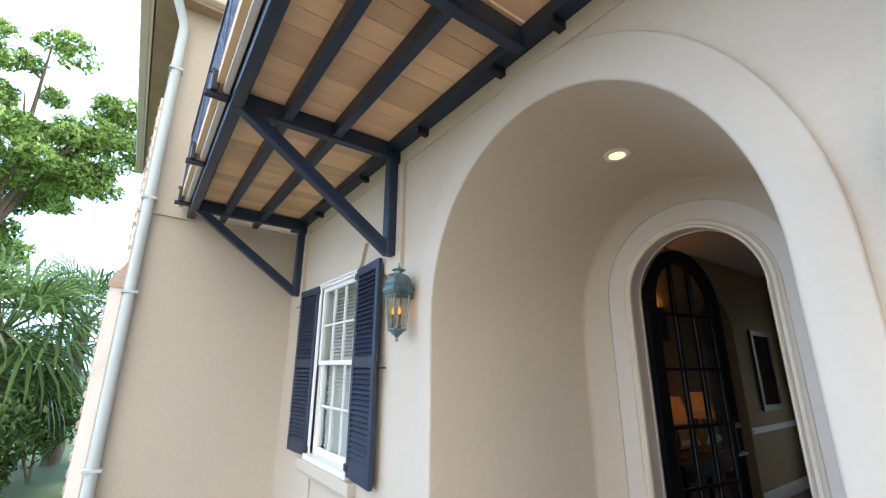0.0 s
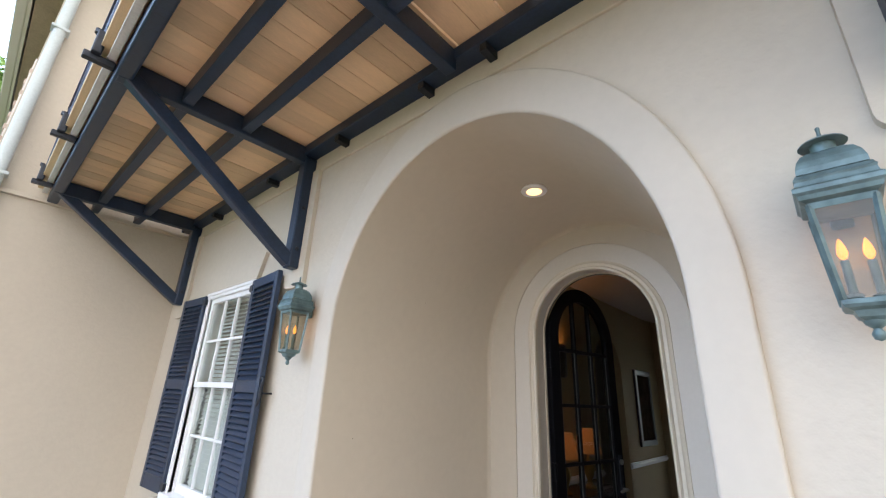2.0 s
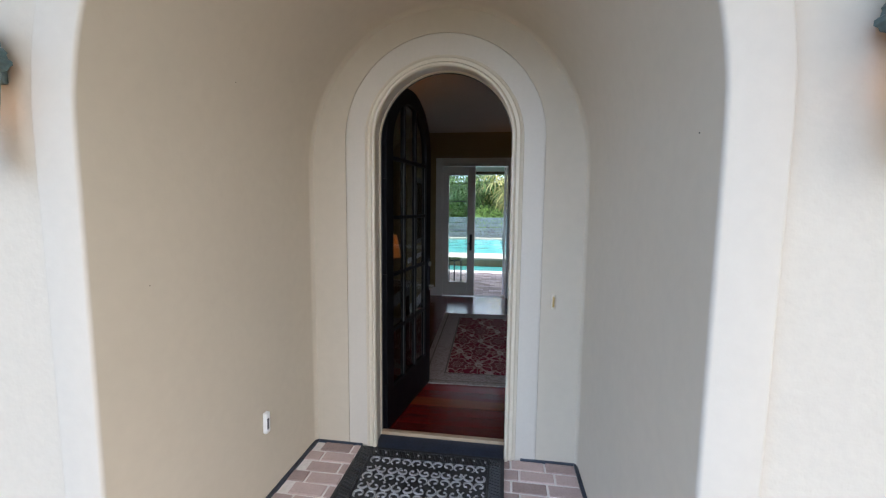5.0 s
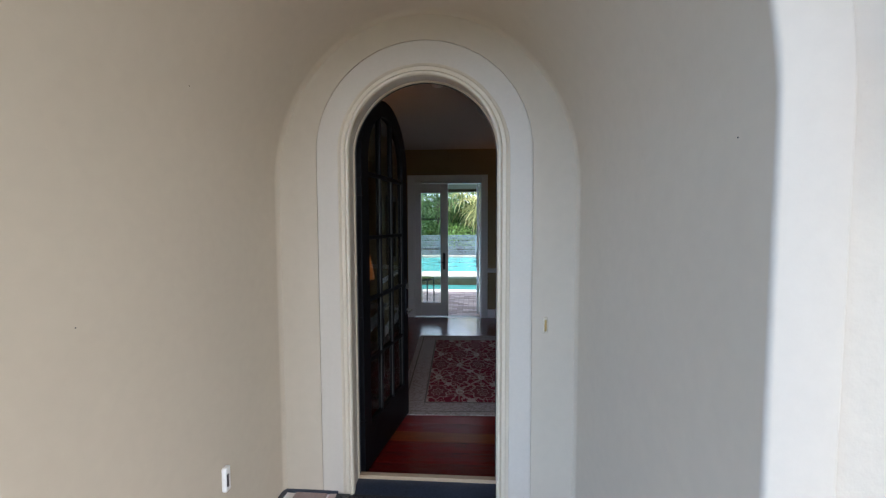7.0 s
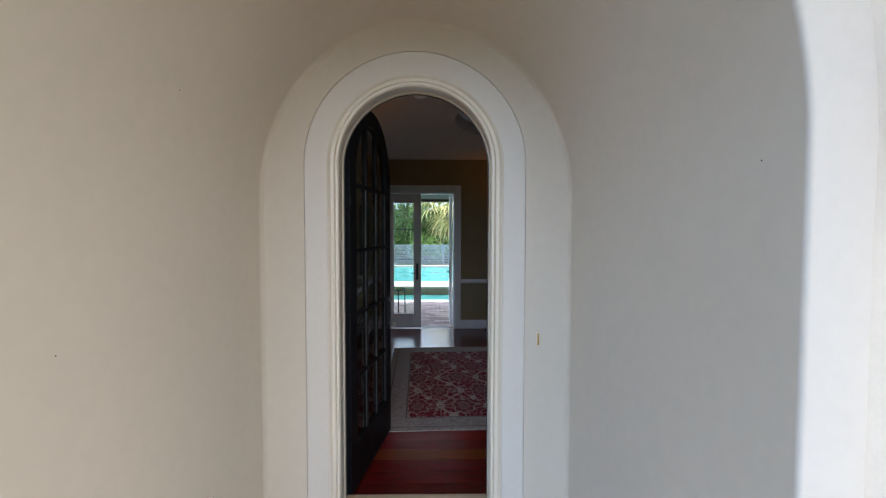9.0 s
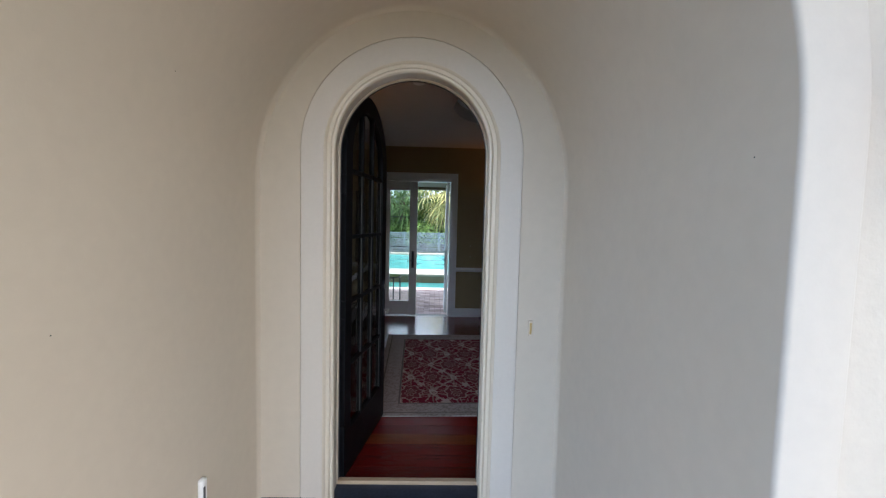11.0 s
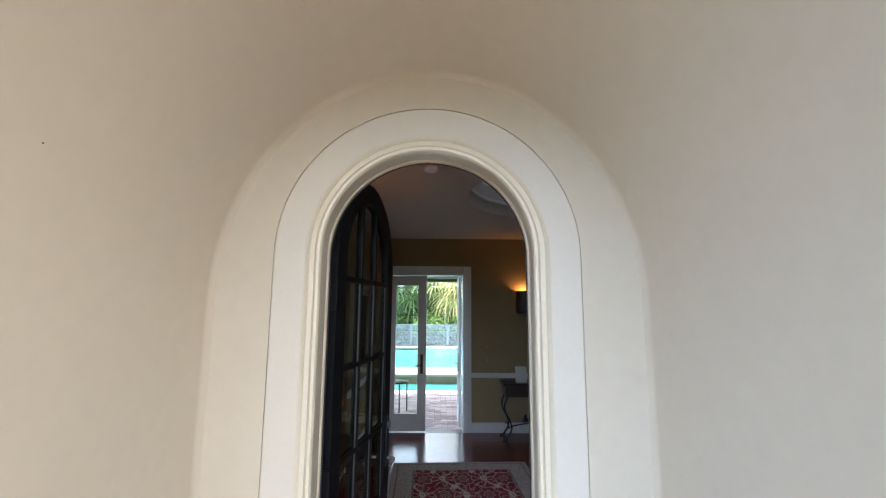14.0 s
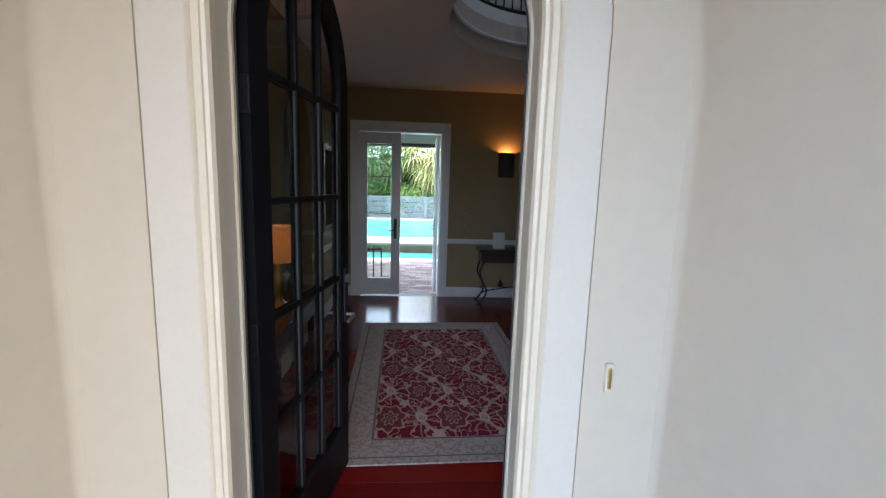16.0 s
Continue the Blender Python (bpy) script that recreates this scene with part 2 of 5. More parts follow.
def thing(name, label, category, at=(0, 0, 0), group="", kind=""):
    ob = new(name)
    ob.location = at
    ob.empty_display_size = 0.1
    return tagged(ob, label, category, group, kind)


def structure(name, bm, material, label="", smooth=None, category=""):
    return tagged(part(name, bm, material, None, label, smooth), category=category, kind="structure")


def box(bm, x0, x1, y0, y1, z0, z1, bevel=0.0, m=None):
    got = bmesh.ops.create_cube(bm, size=1)["verts"]
    bmesh.ops.transform(bm, matrix=Matrix.LocRotScale(((x0 + x1) / 2, (y0 + y1) / 2, (z0 + z1) / 2), None, (abs(x1 - x0), abs(y1 - y0), abs(z1 - z0))), verts=got)
    if m is not None:
        bmesh.ops.transform(bm, matrix=m, verts=got)
    if bevel:
        edges = list({e for v in got for e in v.link_edges})
        bmesh.ops.bevel(bm, geom=edges, offset=bevel, segments=2, affect="EDGES", profile=0.5)
    return bm


def bx(x0, x1, y0, y1, z0, z1, bevel=0.0, m=None):
    return box(bmesh.new(), x0, x1, y0, y1, z0, z1, bevel, m)


def lathe(bm, profile, n=16, at=(0, 0, 0), m=None):
    """Turns a profile of (radius, height) about the upright axis at a place."""
    rings = []
    for r, z in profile:
        ring = []
        for i in range(n):
            a = 2 * math.pi * (i + 0.5) / n
            co = Vector((at[0] + r * math.cos(a), at[1] + r * math.sin(a), at[2] + z))
            ring.append(bm.verts.new(m @ co if m is not None else co))
        rings.append(ring)
    for a, b in zip(rings, rings[1:]):
        for i in range(n):
            bm.faces.new((a[i], a[(i + 1) % n], b[(i + 1) % n], b[i]))
    bm.faces.new(rings[0][::-1])
    bm.faces.new(rings[-1])
    return bm


def tube(bm, pts, r, n=8, flat=1.0):
    """A round bar along points; r may be one radius or one for each point."""
    pts = [Vector(p) for p in pts]
    rs = r if isinstance(r, (list, tuple)) else [r] * len(pts)
    rings, up = [], None
    for i, p in enumerate(pts):
        d = (pts[min(i + 1, len(pts) - 1)] - pts[max(i - 1, 0)]).normalized()
        if up is None:
            up = d.orthogonal().normalized()
        up = (up - d * up.dot(d)).normalized()
        side = d.cross(up)
        rings.append([bm.verts.new(p + (up * math.cos(2 * math.pi * k / n) + side * math.sin(2 * math.pi * k / n) * flat) * rs[i]) for k in range(n)])
    for a, b in zip(rings, rings[1:]):
        for k in range(n):
            bm.faces.new((a[k], a[(k + 1) % n], b[(k + 1) % n], b[k]))
    bm.faces.new(rings[0][::-1])
    bm.faces.new(rings[-1])
    return bm


def beam(bm, a, b, w, h):
    """A squared bar from a to b, w wide (level) and h deep."""
    a, b = Vector(a), Vector(b)
    d = (b - a).normalized()
    side = d.cross(Vector((0, 0, 1)))
    side = side.normalized() if side.length > 0.01 else Vector((0, 1, 0))
    up = side.cross(d)
    got = []
    for p in (a, b):
        got.append([bm.verts.new(p + side * sx * w / 2 + up * sz * h / 2) for sx, sz in ((-1, -1), (1, -1), (1, 1), (-1, 1))])
    for k in range(4):
        bm.faces.new((got[0][k], got[0][(k + 1) % 4], got[1][(k + 1) % 4], got[1][k]))
    bm.faces.new(got[0][::-1])
    bm.faces.new(got[1])
    return bm


def arch_path(r, spring, bottom, n=40):
    """Stations along an arch: the centre's height and the outward direction."""
    legs = [bottom, spring - 0.25]
    return [(z, -1.0, 0.0) for z in legs] + [(spring, math.cos(math.pi - math.pi * i / n), math.sin(math.pi * i / n)) for i in range(n + 1)] + [(z, 1.0, 0.0) for z in legs[::-1]]


def arch_sweep(bm, profile, yc, spring, bottom, n=40, x0=0.0, rise=1.0, lift=0.0):
    """Sweeps a closed profile of (radius, x) up one side, round the arch and down the other. lift: how much the outer radii rise above the innermost."""
    low = max(min(r for r, x in profile), 0.0)
    rings = []
    for z, ny, nz in arch_path(1, spring, bottom, n):
        rings.append([bm.verts.new((x0 + x, yc + ny * r, z + nz * (r * rise + max(r - low - 0.06, 0.0) * lift))) for r, x in profile])
    k = len(profile)
    for a, b in zip(rings, rings[1:]):
        for i in range(k):
            bm.faces.new((a[i], a[(i + 1) % k], b[(i + 1) % k], b[i]))
    bm.faces.new(rings[0][::-1])
    bm.faces.new(rings[-1])
    return bm


def arch_wall(bm, x0, x1, y0, y1, z0, z1, yc, r, spring, n=36):
    """A wall across x with an arched opening through it."""
    cut = []
    for z in (z0, spring):
        cut.append(((yc + r, z), (y1, z)))
    marks = sorted({math.pi * i / n for i in range(n + 1)} | {math.atan2(z1 - spring, y1 - yc), math.atan2(z1 - spring, y0 - yc)})
    for a in marks[1:-1]:
        c, s = math.cos(a), math.sin(a)
        reach = [(z1 - spring) / s]
        if c > 1e-6:
            reach.append((y1 - yc) / c)
        if c < -1e-6:
            reach.append((y0 - yc) / c)
        d = min(reach)
        cut.append(((yc + r * c, spring + r * s), (yc + d * c, spring + d * s)))
    for z in (spring, z0):
        cut.append(((yc - r, z), (y0, z)))
    rows = [[bm.verts.new((x, *p)) for x in (x0, x1) for p in pair] for pair in cut]
    for a, b in zip(rows, rows[1:]):
        for i, j in ((0, 1), (1, 3), (3, 2), (2, 0)):
            bm.faces.new((a[i], a[j], b[j], b[i]))
    for e in (rows[0], rows[-1]):
        bm.faces.new((e[0], e[1], e[3], e[2]))
    return bm


def disc_poly(bm, pts, x0, x1):
    """A slab across x from an outline of (y, z)."""
    a = [bm.verts.new((x0, *p)) for p in pts]
    b = [bm.verts.new((x1, *p)) for p in pts]
    bm.faces.new(a)
    bm.faces.new(b[::-1])
    for i in range(len(pts)):
        j = (i + 1) % len(pts)
        bm.faces.new((a[i], b[i], b[j], a[j]))
    return bm


# ---- the plan ----
FX = 2.775            # face of the front wall
DX = 4.212           # face of the wall with the front door
VY, VR, VS = 2.457, 0.892, 1.80     # vaulted porch: middle, half width, springing
DY, DR, DS = 2.465, 0.430, 1.988    # front door opening
VB = 0.860           # half width of the vault at the door
VK = 1.115           # rise of the vault against its half width
PZ = -0.018           # porch floor
GZ = -0.62           # garden
WY = 6.43            # face of the side wing
BX = 8.88            # back wall of the hall
HL, HR = 3.43, -1.3  # side walls of the hall
CZ = 2.815            # hall ceiling
WIN = (4.44, 5.38, 0.735, 2.315)      # front window opening


def vault_side(x):
    """Half width of the tapering vault at a depth."""
    return VR + (VB - VR) * (x - FX) / (DX - FX)


# ---- ground and floors ----
structure("ground", bx(-400, 400, -400, 400, GZ - 0.5, GZ), LAWN, "green lawn round the house")
# slab out of view, added to throw light up at balcony and front wall
structure("bounce_slab_front", bx(-6.0, 0.9, -9, 6.0, GZ, GZ + 0.012), BOUNCEPAVING, "unseen warm forecourt slab, added to bounce light up at the house")
b = bmesh.new()
box(b, 0.35, FX + 0.2, 0.5, 4.2, GZ, PZ - 0.005, 0.004)
box(b, FX + 0.15, DX + 0.02, VY - VR - 0.05, VY + VR + 0.05, GZ, PZ - 0.005)
floor_porch = structure("floor_porch", b, MORTAR, "brick porch floor with pale mortar joints")
b = bmesh.new()
box(b, 0.0, 0.35, 0.5, 4.2, GZ, PZ - 0.2, 0.01)
box(b, -0.35, 0.0, 0.5, 4.2, GZ, PZ - 0.39, 0.01)
structure("porch_steps", b, BRICK, "brick steps up to the porch")
structure("floor_hall", bx(4.345, BX + 0.2, HR, HL, -0.25, -0.012), DARKWOOD, "dark red polished wooden floor")

# ---- front wall ----
b = bmesh.new()
arch_wall(b, FX, FX + 0.2, VY - 2.0, VY + 1.35, GZ, 3.45, VY, VR + 0.125, VS)
y0, y1, z0, z1 = WIN
box(b, FX, FX + 0.2, VY + 1.35, y0, GZ, 3.45)
box(b, FX, FX + 0.2, y0, y1, GZ, z0)
box(b, FX, FX + 0.2, y0, y1, z1, 3.45)
box(b, FX, FX + 0.2, y1, WY + 0.1, GZ, 3.45)
box(b, FX, FX + 0.2, -6, VY - 2.0, GZ, 3.45)
# upper wall out of view, raised to shade the balcony and house front
box(b, FX, FX + 0.2, -6, WY + 0.1, 3.45, 7.2)
# unseen roof and outer walls, added to keep stray light out of the house
bb = bmesh.new()
for a, c, d, e in ((FX - 0.3, 5.5, -6.2, WY + 0.2), (7.1, 9.4, -6.2, WY + 0.2), (5.5, 7.1, -6.2, 0.3), (5.5, 7.1, 1.9, WY + 0.2)):
    box(bb, a, c, d, e, 7.2, 7.35)
structure("roof_main", bb, SHINGLE, "unseen main roof slab with a skylight hole, added to keep light out")
bb = bmesh.new()
box(bb, 9.08, 9.2, -6, WY + 0.1, 5.7, 7.2)
box(bb, FX + 0.2, 9.2, -6.2, -6.0, GZ, 7.2)
box(bb, 9.08, 9.2, -6, HR - 0.2, GZ, 5.7)
box(bb, 9.08, 9.2, HL + 0.9, WY + 0.1, GZ, 5.7)
structure("wall_outer_unseen", bb, STUCCO, "unseen stucco outer walls, added to close the house to light")
structure("wall_front", b, STUCCO, "cream stucco front wall with an arched porch and a shuttered window")

b = bmesh.new()
R = VR
nose = [(R + 0.012 * (1 - math.cos(a)), FX - 0.028 + 0.014 * (1 - math.sin(a))) for a in [math.pi / 2 * (1 - k / 5) for k in range(6)]]
lip = [(R + 0.140 + 0.010 * math.sin(a), FX - 0.018 - 0.010 * math.cos(a)) for a in [math.pi / 2 * (1 - k / 3) for k in range(4)]]
arch_sweep(b, [(VB, DX - 0.034), (VB - 0.004, DX - 0.017), (VB - 0.014, DX - 0.005), (VB - 0.028, DX + 0.012), (R + 0.2, DX + 0.012), (R + 0.2, FX + 0.19), (R + 0.150, FX + 0.19)] + lip + nose, VY, VS, GZ, 56, 0.0, VK, 0.40)
vault = structure("ceiling_vault", b, SMOOTH_STUCCO, "smooth cream plaster barrel vault of the porch with a raised arch band", 38)
# the raised band shares the front wall's paint
vault.data.materials.append(mat("arch_band_paint", (0.51, 0.458, 0.39), 0.85, vary=0.03, scale=1.2, fine=25, bump=0.15, bump_scale=45, spec=0.25))
for p in vault.data.polygons:
    if max(vault.data.vertices[v].co.x for v in p.vertices) < FX - 0.005:
        p.material_index = 1
b = bmesh.new()
arch_wall(b, DX, DX + 0.125, VY - 1.3, VY + 1.3, GZ, 3.4, DY, 0.614, DS)
structure("wall_door", b, SMOOTH_STUCCO, "cream plaster wall round the front door")
b = bmesh.new()
arch_sweep(b, [(DR, DX + 0.135), (DR, DX - 0.002), (0.607, DX - 0.002), (0.607, DX + 0.135)], DY, DS, PZ, 48)
arch_sweep(b, [(0.59, DX + 0.007), (0.64, DX + 0.007), (0.64, DX + 0.12), (0.59, DX + 0.12)], DY, DS, PZ, 48)
structure("trim_door_board", b, TRIM, "cream flat board arch round the front door", 40)
b = bmesh.new()
arch_sweep(b, [(0.418, DX + 0.01), (0.416, DX - 0.022), (0.422, DX - 0.034), (0.432, DX - 0.036), (0.440, DX - 0.030), (0.445, DX - 0.020), (0.464, DX - 0.020), (0.472, DX - 0.012), (0.486, DX - 0.008), (0.490, DX + 0.004), (0.490, DX + 0.01)], DY, DS, PZ, 48)
structure("trim_door_casing", b, CASING, "yellow-cream moulded casing round the front door", 30)
b = bmesh.new()
arch_sweep(b, [(DR - 0.008, DX + 0.130), (DR - 0.008, DX + 0.112), (DR + 0.004, DX + 0.112), (DR + 0.004, DX + 0.130)], DY, DS, 0.0, 48)
structure("trim_door_stop", b, CASING, "cream door stop inside the front door frame", 30)
b = bmesh.new()
arch_sweep(b, [(DR - 0.013, DX + 0.1325), (DR - 0.013, DX + 0.127), (DR - 0.006, DX + 0.127), (DR - 0.006, DX + 0.1325)], DY, DS, 0.03, 48)
structure("trim_weatherstrip", b, RUBBER, "thin black weatherstrip round the front door frame", 30)
b = bmesh.new()
arch_wall(b, 4.338, 4.40, HR, HL + 0.2, -0.3, 3.1, DY, DR + 0.01, DS)
structure("wall_hall_front", b, OLIVE, "olive-tan hall wall beside the front door")

# ---- wing ----
b = bmesh.new()
box(b, 1.12, 6.0, WY, 12.0, GZ, 3.07)
box(b, 1.12, 6.0, WY + 0.015, 12.0, 3.07, 5.80)
structure("wall_wing", b, STUCCO, "tall cream stucco side wing")
b = bmesh.new()
box(b, 1.10, FX + 0.01, WY - 0.035, WY + 0.02, 3.07, 3.11, 0.008)
structure("trim_wing_band", b, STUCCO, "thin stucco band across the wing wall")
# brick base along wing and front wall
base_wall = structure("garden_base_wall", bx(FX - 0.075, FX + 0.02, 3.56, WY, GZ, 0.01), MORTAR, "red brick base course below the stucco with pale mortar")
base_wall_wing = structure("garden_base_wall_wing", bx(1.12, FX - 0.12, WY - 0.10, WY + 0.02, GZ, 0.01), MORTAR, "red brick base course of the wing")

# ---- hall shell ----
b = bmesh.new()
arch_wall(b, HL, HL + 0.2, 4.40, BX + 0.2, -0.25, 3.1, 6.95, 0.42, 1.93)
bmesh.ops.transform(b, matrix=Matrix(((0, 1, 0, 0), (1, 0, 0, 0), (0, 0, 1, 0), (0, 0, 0, 1))), verts=b.verts)
structure("wall_hall_left", b, OLIVE, "olive-tan hall side wall with an arched passage")
b = bmesh.new()
box(b, 6.2, 7.7, HL + 1.0, HL + 1.1, -0.25, 3.1)
box(b, 6.1, 6.2, HL + 0.2, HL + 1.1, -0.25, 3.1)
box(b, 7.7, 7.8, HL + 0.2, HL + 1.1, -0.25, 3.1)
box(b, 6.1, 7.8, HL + 0.2, HL + 1.1, 2.9, 3.1)
box(b, 6.1, 7.8, HL - 0.01, HL + 1.1, -0.25, -0.02)
structure("wall_passage", b, CEIL, "pale walls of the small passage off the hall")
structure("wall_hall_right", bx(4.40, BX + 0.2, HR - 0.2, HR, -0.25, 3.1), OLIVE, "olive-tan hall side wall")
b = bmesh.new()
FY0, FY1, FZ = 2.043, 3.173, 2.287
box(b, BX, BX + 0.2, HR, FY0, -0.25, 3.1)
box(b, BX, BX + 0.2, FY1, HL, -0.25, 3.1)
box(b, BX, BX + 0.2, FY0, FY1, FZ, 3.1)
structure("wall_hall_back", b, OLIVE, "olive-tan back wall of the hall with glazed garden doors")
# ceiling with its round well
OX, OY, OR = 6.36, 1.10, 1.05
b = bmesh.new()
rim, out = [], []
N = 64
for i in range(N):
    a = 2 * math.pi * (i + 0.5) / N
    c, s_ = math.cos(a), math.sin(a)
    d = min([(BX - OX) / c if c > 0 else (4.39 - OX) / c, (HL - OY) / s_ if s_ > 0 else (HR - OY) / s_])
    rim.append((OX + OR * c, OY + OR * s_))
    out.append((OX + d * c, OY + d * s_))
va = [b.verts.new((*p, CZ)) for p in rim]
vb = [b.verts.new((*p, CZ)) for p in out]
vc = [b.verts.new((*p, CZ + 0.30)) for p in rim]
vd = [b.verts.new((*p, CZ + 0.30)) for p in out]
for i in range(N):
    j = (i + 1) % N
    b.faces.new((va[i], va[j], vb[j], vb[i]))
    b.faces.new((va[i], vc[i], vc[j], va[j]))
    b.faces.new((vc[i], vd[i], vd[j], vc[j]))
structure("ceiling_hall", b, CEIL, "white hall ceiling with a round opening to the floor above")
b = bmesh.new()
box(b, 4.34, BX + 0.2, HL, HL + 0.15, 3.1, 5.6)
box(b, 4.40, BX + 0.2, HR - 0.15, HR, 3.1, 5.6)
box(b, 4.40, 4.55, HR, HL, 3.1, 5.6)
box(b, BX, BX + 0.2, HR, HL, 3.1, 5.6)
structure("wall_gallery", b, SKYWALL, "pale walls of the upper gallery")
b = bmesh.new()
for a, c, d, e in ((4.40, 5.6, HR - 0.15, HL + 0.15), (7.0, BX + 0.2, HR - 0.15, HL + 0.15), (5.6, 7.0, HR - 0.15, 0.4), (5.6, 7.0, 1.8, HL + 0.15)):
    box(b, a, c, d, e, 5.6, 5.75)
for a, c, d, e in ((5.5, 5.6, 0.3, 1.9), (7.0, 7.1, 0.3, 1.9), (5.6, 7.0, 0.3, 0.4), (5.6, 7.0, 1.8, 1.9)):
    box(b, a, c, d, e, 5.76, 7.4)
structure("ceiling_gallery", b, CEIL, "white gallery ceiling with a skylight shaft")

# ---- balcony ----
ZB = 3.075
balcony = thing("balcony", "blue-black timber balcony with tan deck boards and iron railing", "balcony", (FX, VY, ZB))
DY0, DY1 = -1.35, 6.38
part("front_beam", bx(1.545, 1.625, DY0, DY1, ZB, ZB + 0.13, 0.012), NAVY, balcony)
for x in (1.895, 2.245):
    part("joist", bx(x - 0.031, x + 0.031, DY0, DY1, ZB + 0.015, ZB + 0.13, 0.006), NAVY, balcony)
part("wall_beam", bx(FX - 0.115, FX - 0.002, DY0, DY1, ZB + 0.055, ZB + 0.13, 0.008), NAVY, balcony)
for y in (-0.4, 0.975, 2.445, 3.86, 6.05):
    part("cross_beam", bx(1.56, FX - 0.095, y - 0.034, y + 0.034, ZB - 0.004, ZB + 0.12, 0.006), NAVY, balcony)
part("fascia", bx(1.455, 1.50, DY0, DY1, ZB + 0.11, ZB + 0.225, 0.004), FASCIA, balcony, "yellow pine fascia board")
part("flashing", bx(1.495, 1.534, DY0, DY1, ZB + 0.075, ZB + 0.14, 0.003), FLASH, balcony, "grey-white metal flashing")
for k, y in enumerate((1.44, 2.24, 2.66, 3.44, 4.39, 5.5, 0.4)):
    part("beam_hanger", bx(FX - 0.105, FX - 0.006, y - 0.022, y + 0.022, ZB + 0.01, ZB + 0.07, 0.004), IRON, balcony)
for y in (0.975, 2.445, 3.86, 4.95, 6.05, -0.4):
    b = bmesh.new()
    box(b, 1.425, 1.47, y - 0.05, y + 0.05, ZB + 0.06, ZB + 0.20, 0.008)
    box(b, 1.40, 1.54, y - 0.02, y + 0.02, ZB + 0.03, ZB + 0.07, 0.006)
    lathe(b, [(0.0, 0), (0.018, 0.004), (0.018, 0.03), (0.0, 0.034)], 8, (1.43, y, ZB + 0.195))
    part("rail_clamp", b, IRON, balcony, "rusted black rail clamp")
# brackets: post on the wall, slanting brace
for y in (0.975, 3.86, 6.07):
    post = part("bracket_post", bx(FX - 0.100, FX - 0.002, y - 0.044, y + 0.044, 2.29, ZB + 0.05, 0.010), NAVY, balcony)
    b = bmesh.new()
    beam(b, (FX - 0.078, y, 2.33), (1.60, y, ZB + 0.045), 0.074, 0.085)
    bmesh.ops.bevel(b, geom=b.edges[:], offset=0.008, segments=1, affect="EDGES")
    part("brace", b, NAVY, post)
    for z in (2.42, 2.72):
        part("bolt", lathe(bmesh.new(), [(0, 0), (0.014, 0), (0.014, 0.008), (0, 0.014)], 8, (0, 0, 0), pose(FX - 0.062, y - 0.044, z, 90, 0, 0)), IRON, post)
# deck boards, with daylight between some of them
plank = bmesh.new()
box(plank, -0.632, 0.632, -0.069, 0.069, -0.014, 0.014)
first = None
y = DY0 + 0.07
while y < DY1 - 0.05:
    if first is None:
        first = part("deck_board", plank, DECK, balcony)
        ob = first
    else:
        ob = new("deck_board", first.data)
        ob.parent, ob.matrix_parent_inverse = balcony, balcony.matrix_basis.inverted()
    ob.location = (2.122, y, ZB + 0.144 + random.uniform(0, 0.002))
    ob.rotation_euler = (0, 0, random.uniform(-0.0016, 0.0016))
    y += 0.138 + (random.choice((0.004, 0.008, 0.010, 0.013)) if 0.5 < y < 2.6 else random.choice((0.002, 0.003, 0.004, 0.005)))


def scroll_panel(width, height, cell, r, seed=3):
    """A lace-like cast panel of rings, scrolls and leaves between rails."""
    rng = random.Random(seed)
    bm = bmesh.new()
    nx, nz = max(1, round(width / cell)), max(1, round(height / cell))
    cx, cz = width / nx, height / nz

    def bar(pts, rr=r):
        tube(bm, [(0, p[0], p[1]) for p in pts], rr, 4)
    for i in range(nx):
        for k in range(nz):
            oy, oz = (i + 0.5) * cx - width / 2, (k + 0.5) * cz
            R = cell * 0.42
            bar([(oy + R * math.cos(a), oz + R * math.sin(a)) for a in [2 * math.pi * q / 9 for q in range(10)]])
            flip = 1 if (i + k) % 2 else -1
            sp = []
            for q in range(9):
                a = q * 0.75
                rr = R * (0.85 - 0.085 * q)
                sp.append((oy + flip * rr * math.cos(a), oz + rr * math.sin(a)))
            bar(sp, r * 1.15)
            for a in (0.8, 2.4, 3.9, 5.5):
                ly, lz = oy + cell * 0.56 * math.cos(a), oz + cell * 0.56 * math.sin(a)
                bar([(oy + R * math.cos(a), oz + R * math.sin(a)), (ly, lz)], r * 1.7)
    return bm


RZ0, RZ1 = ZB + 0.25, ZB + 0.98
pb = scroll_panel(1.23, RZ1 - RZ0 - 0.05, 0.118, 0.0058)
panel_mesh = None
yy = DY0 + 0.64
for k in range(6):
    if panel_mesh is None:
        pane_ob = part("railing_panel", pb, RAILIRON, balcony, "dark blue cast-iron scroll railing")
        panel_mesh = pane_ob.data
    else:
        pane_ob = new("railing_panel", panel_mesh)
        pane_ob.parent, pane_ob.matrix_parent_inverse = balcony, balcony.matrix_basis.inverted()
    pane_ob.location = (1.465, yy, RZ0 + 0.02)
    part("railing_post", bx(1.45, 1.48, yy + 0.63, yy + 0.66, ZB + 0.2, RZ1 + 0.02, 0.003), RAILIRON, balcony)
    yy += 1.275
part("top_rail", bx(1.445, 1.487, DY0, DY1, RZ1 - 0.02, RZ1 + 0.012, 0.004), RAILIRON, balcony)
part("bottom_rail", bx(1.453, 1.479, DY0, DY1, RZ0 - 0.015, RZ0 + 0.012, 0.004), RAILIRON, balcony)

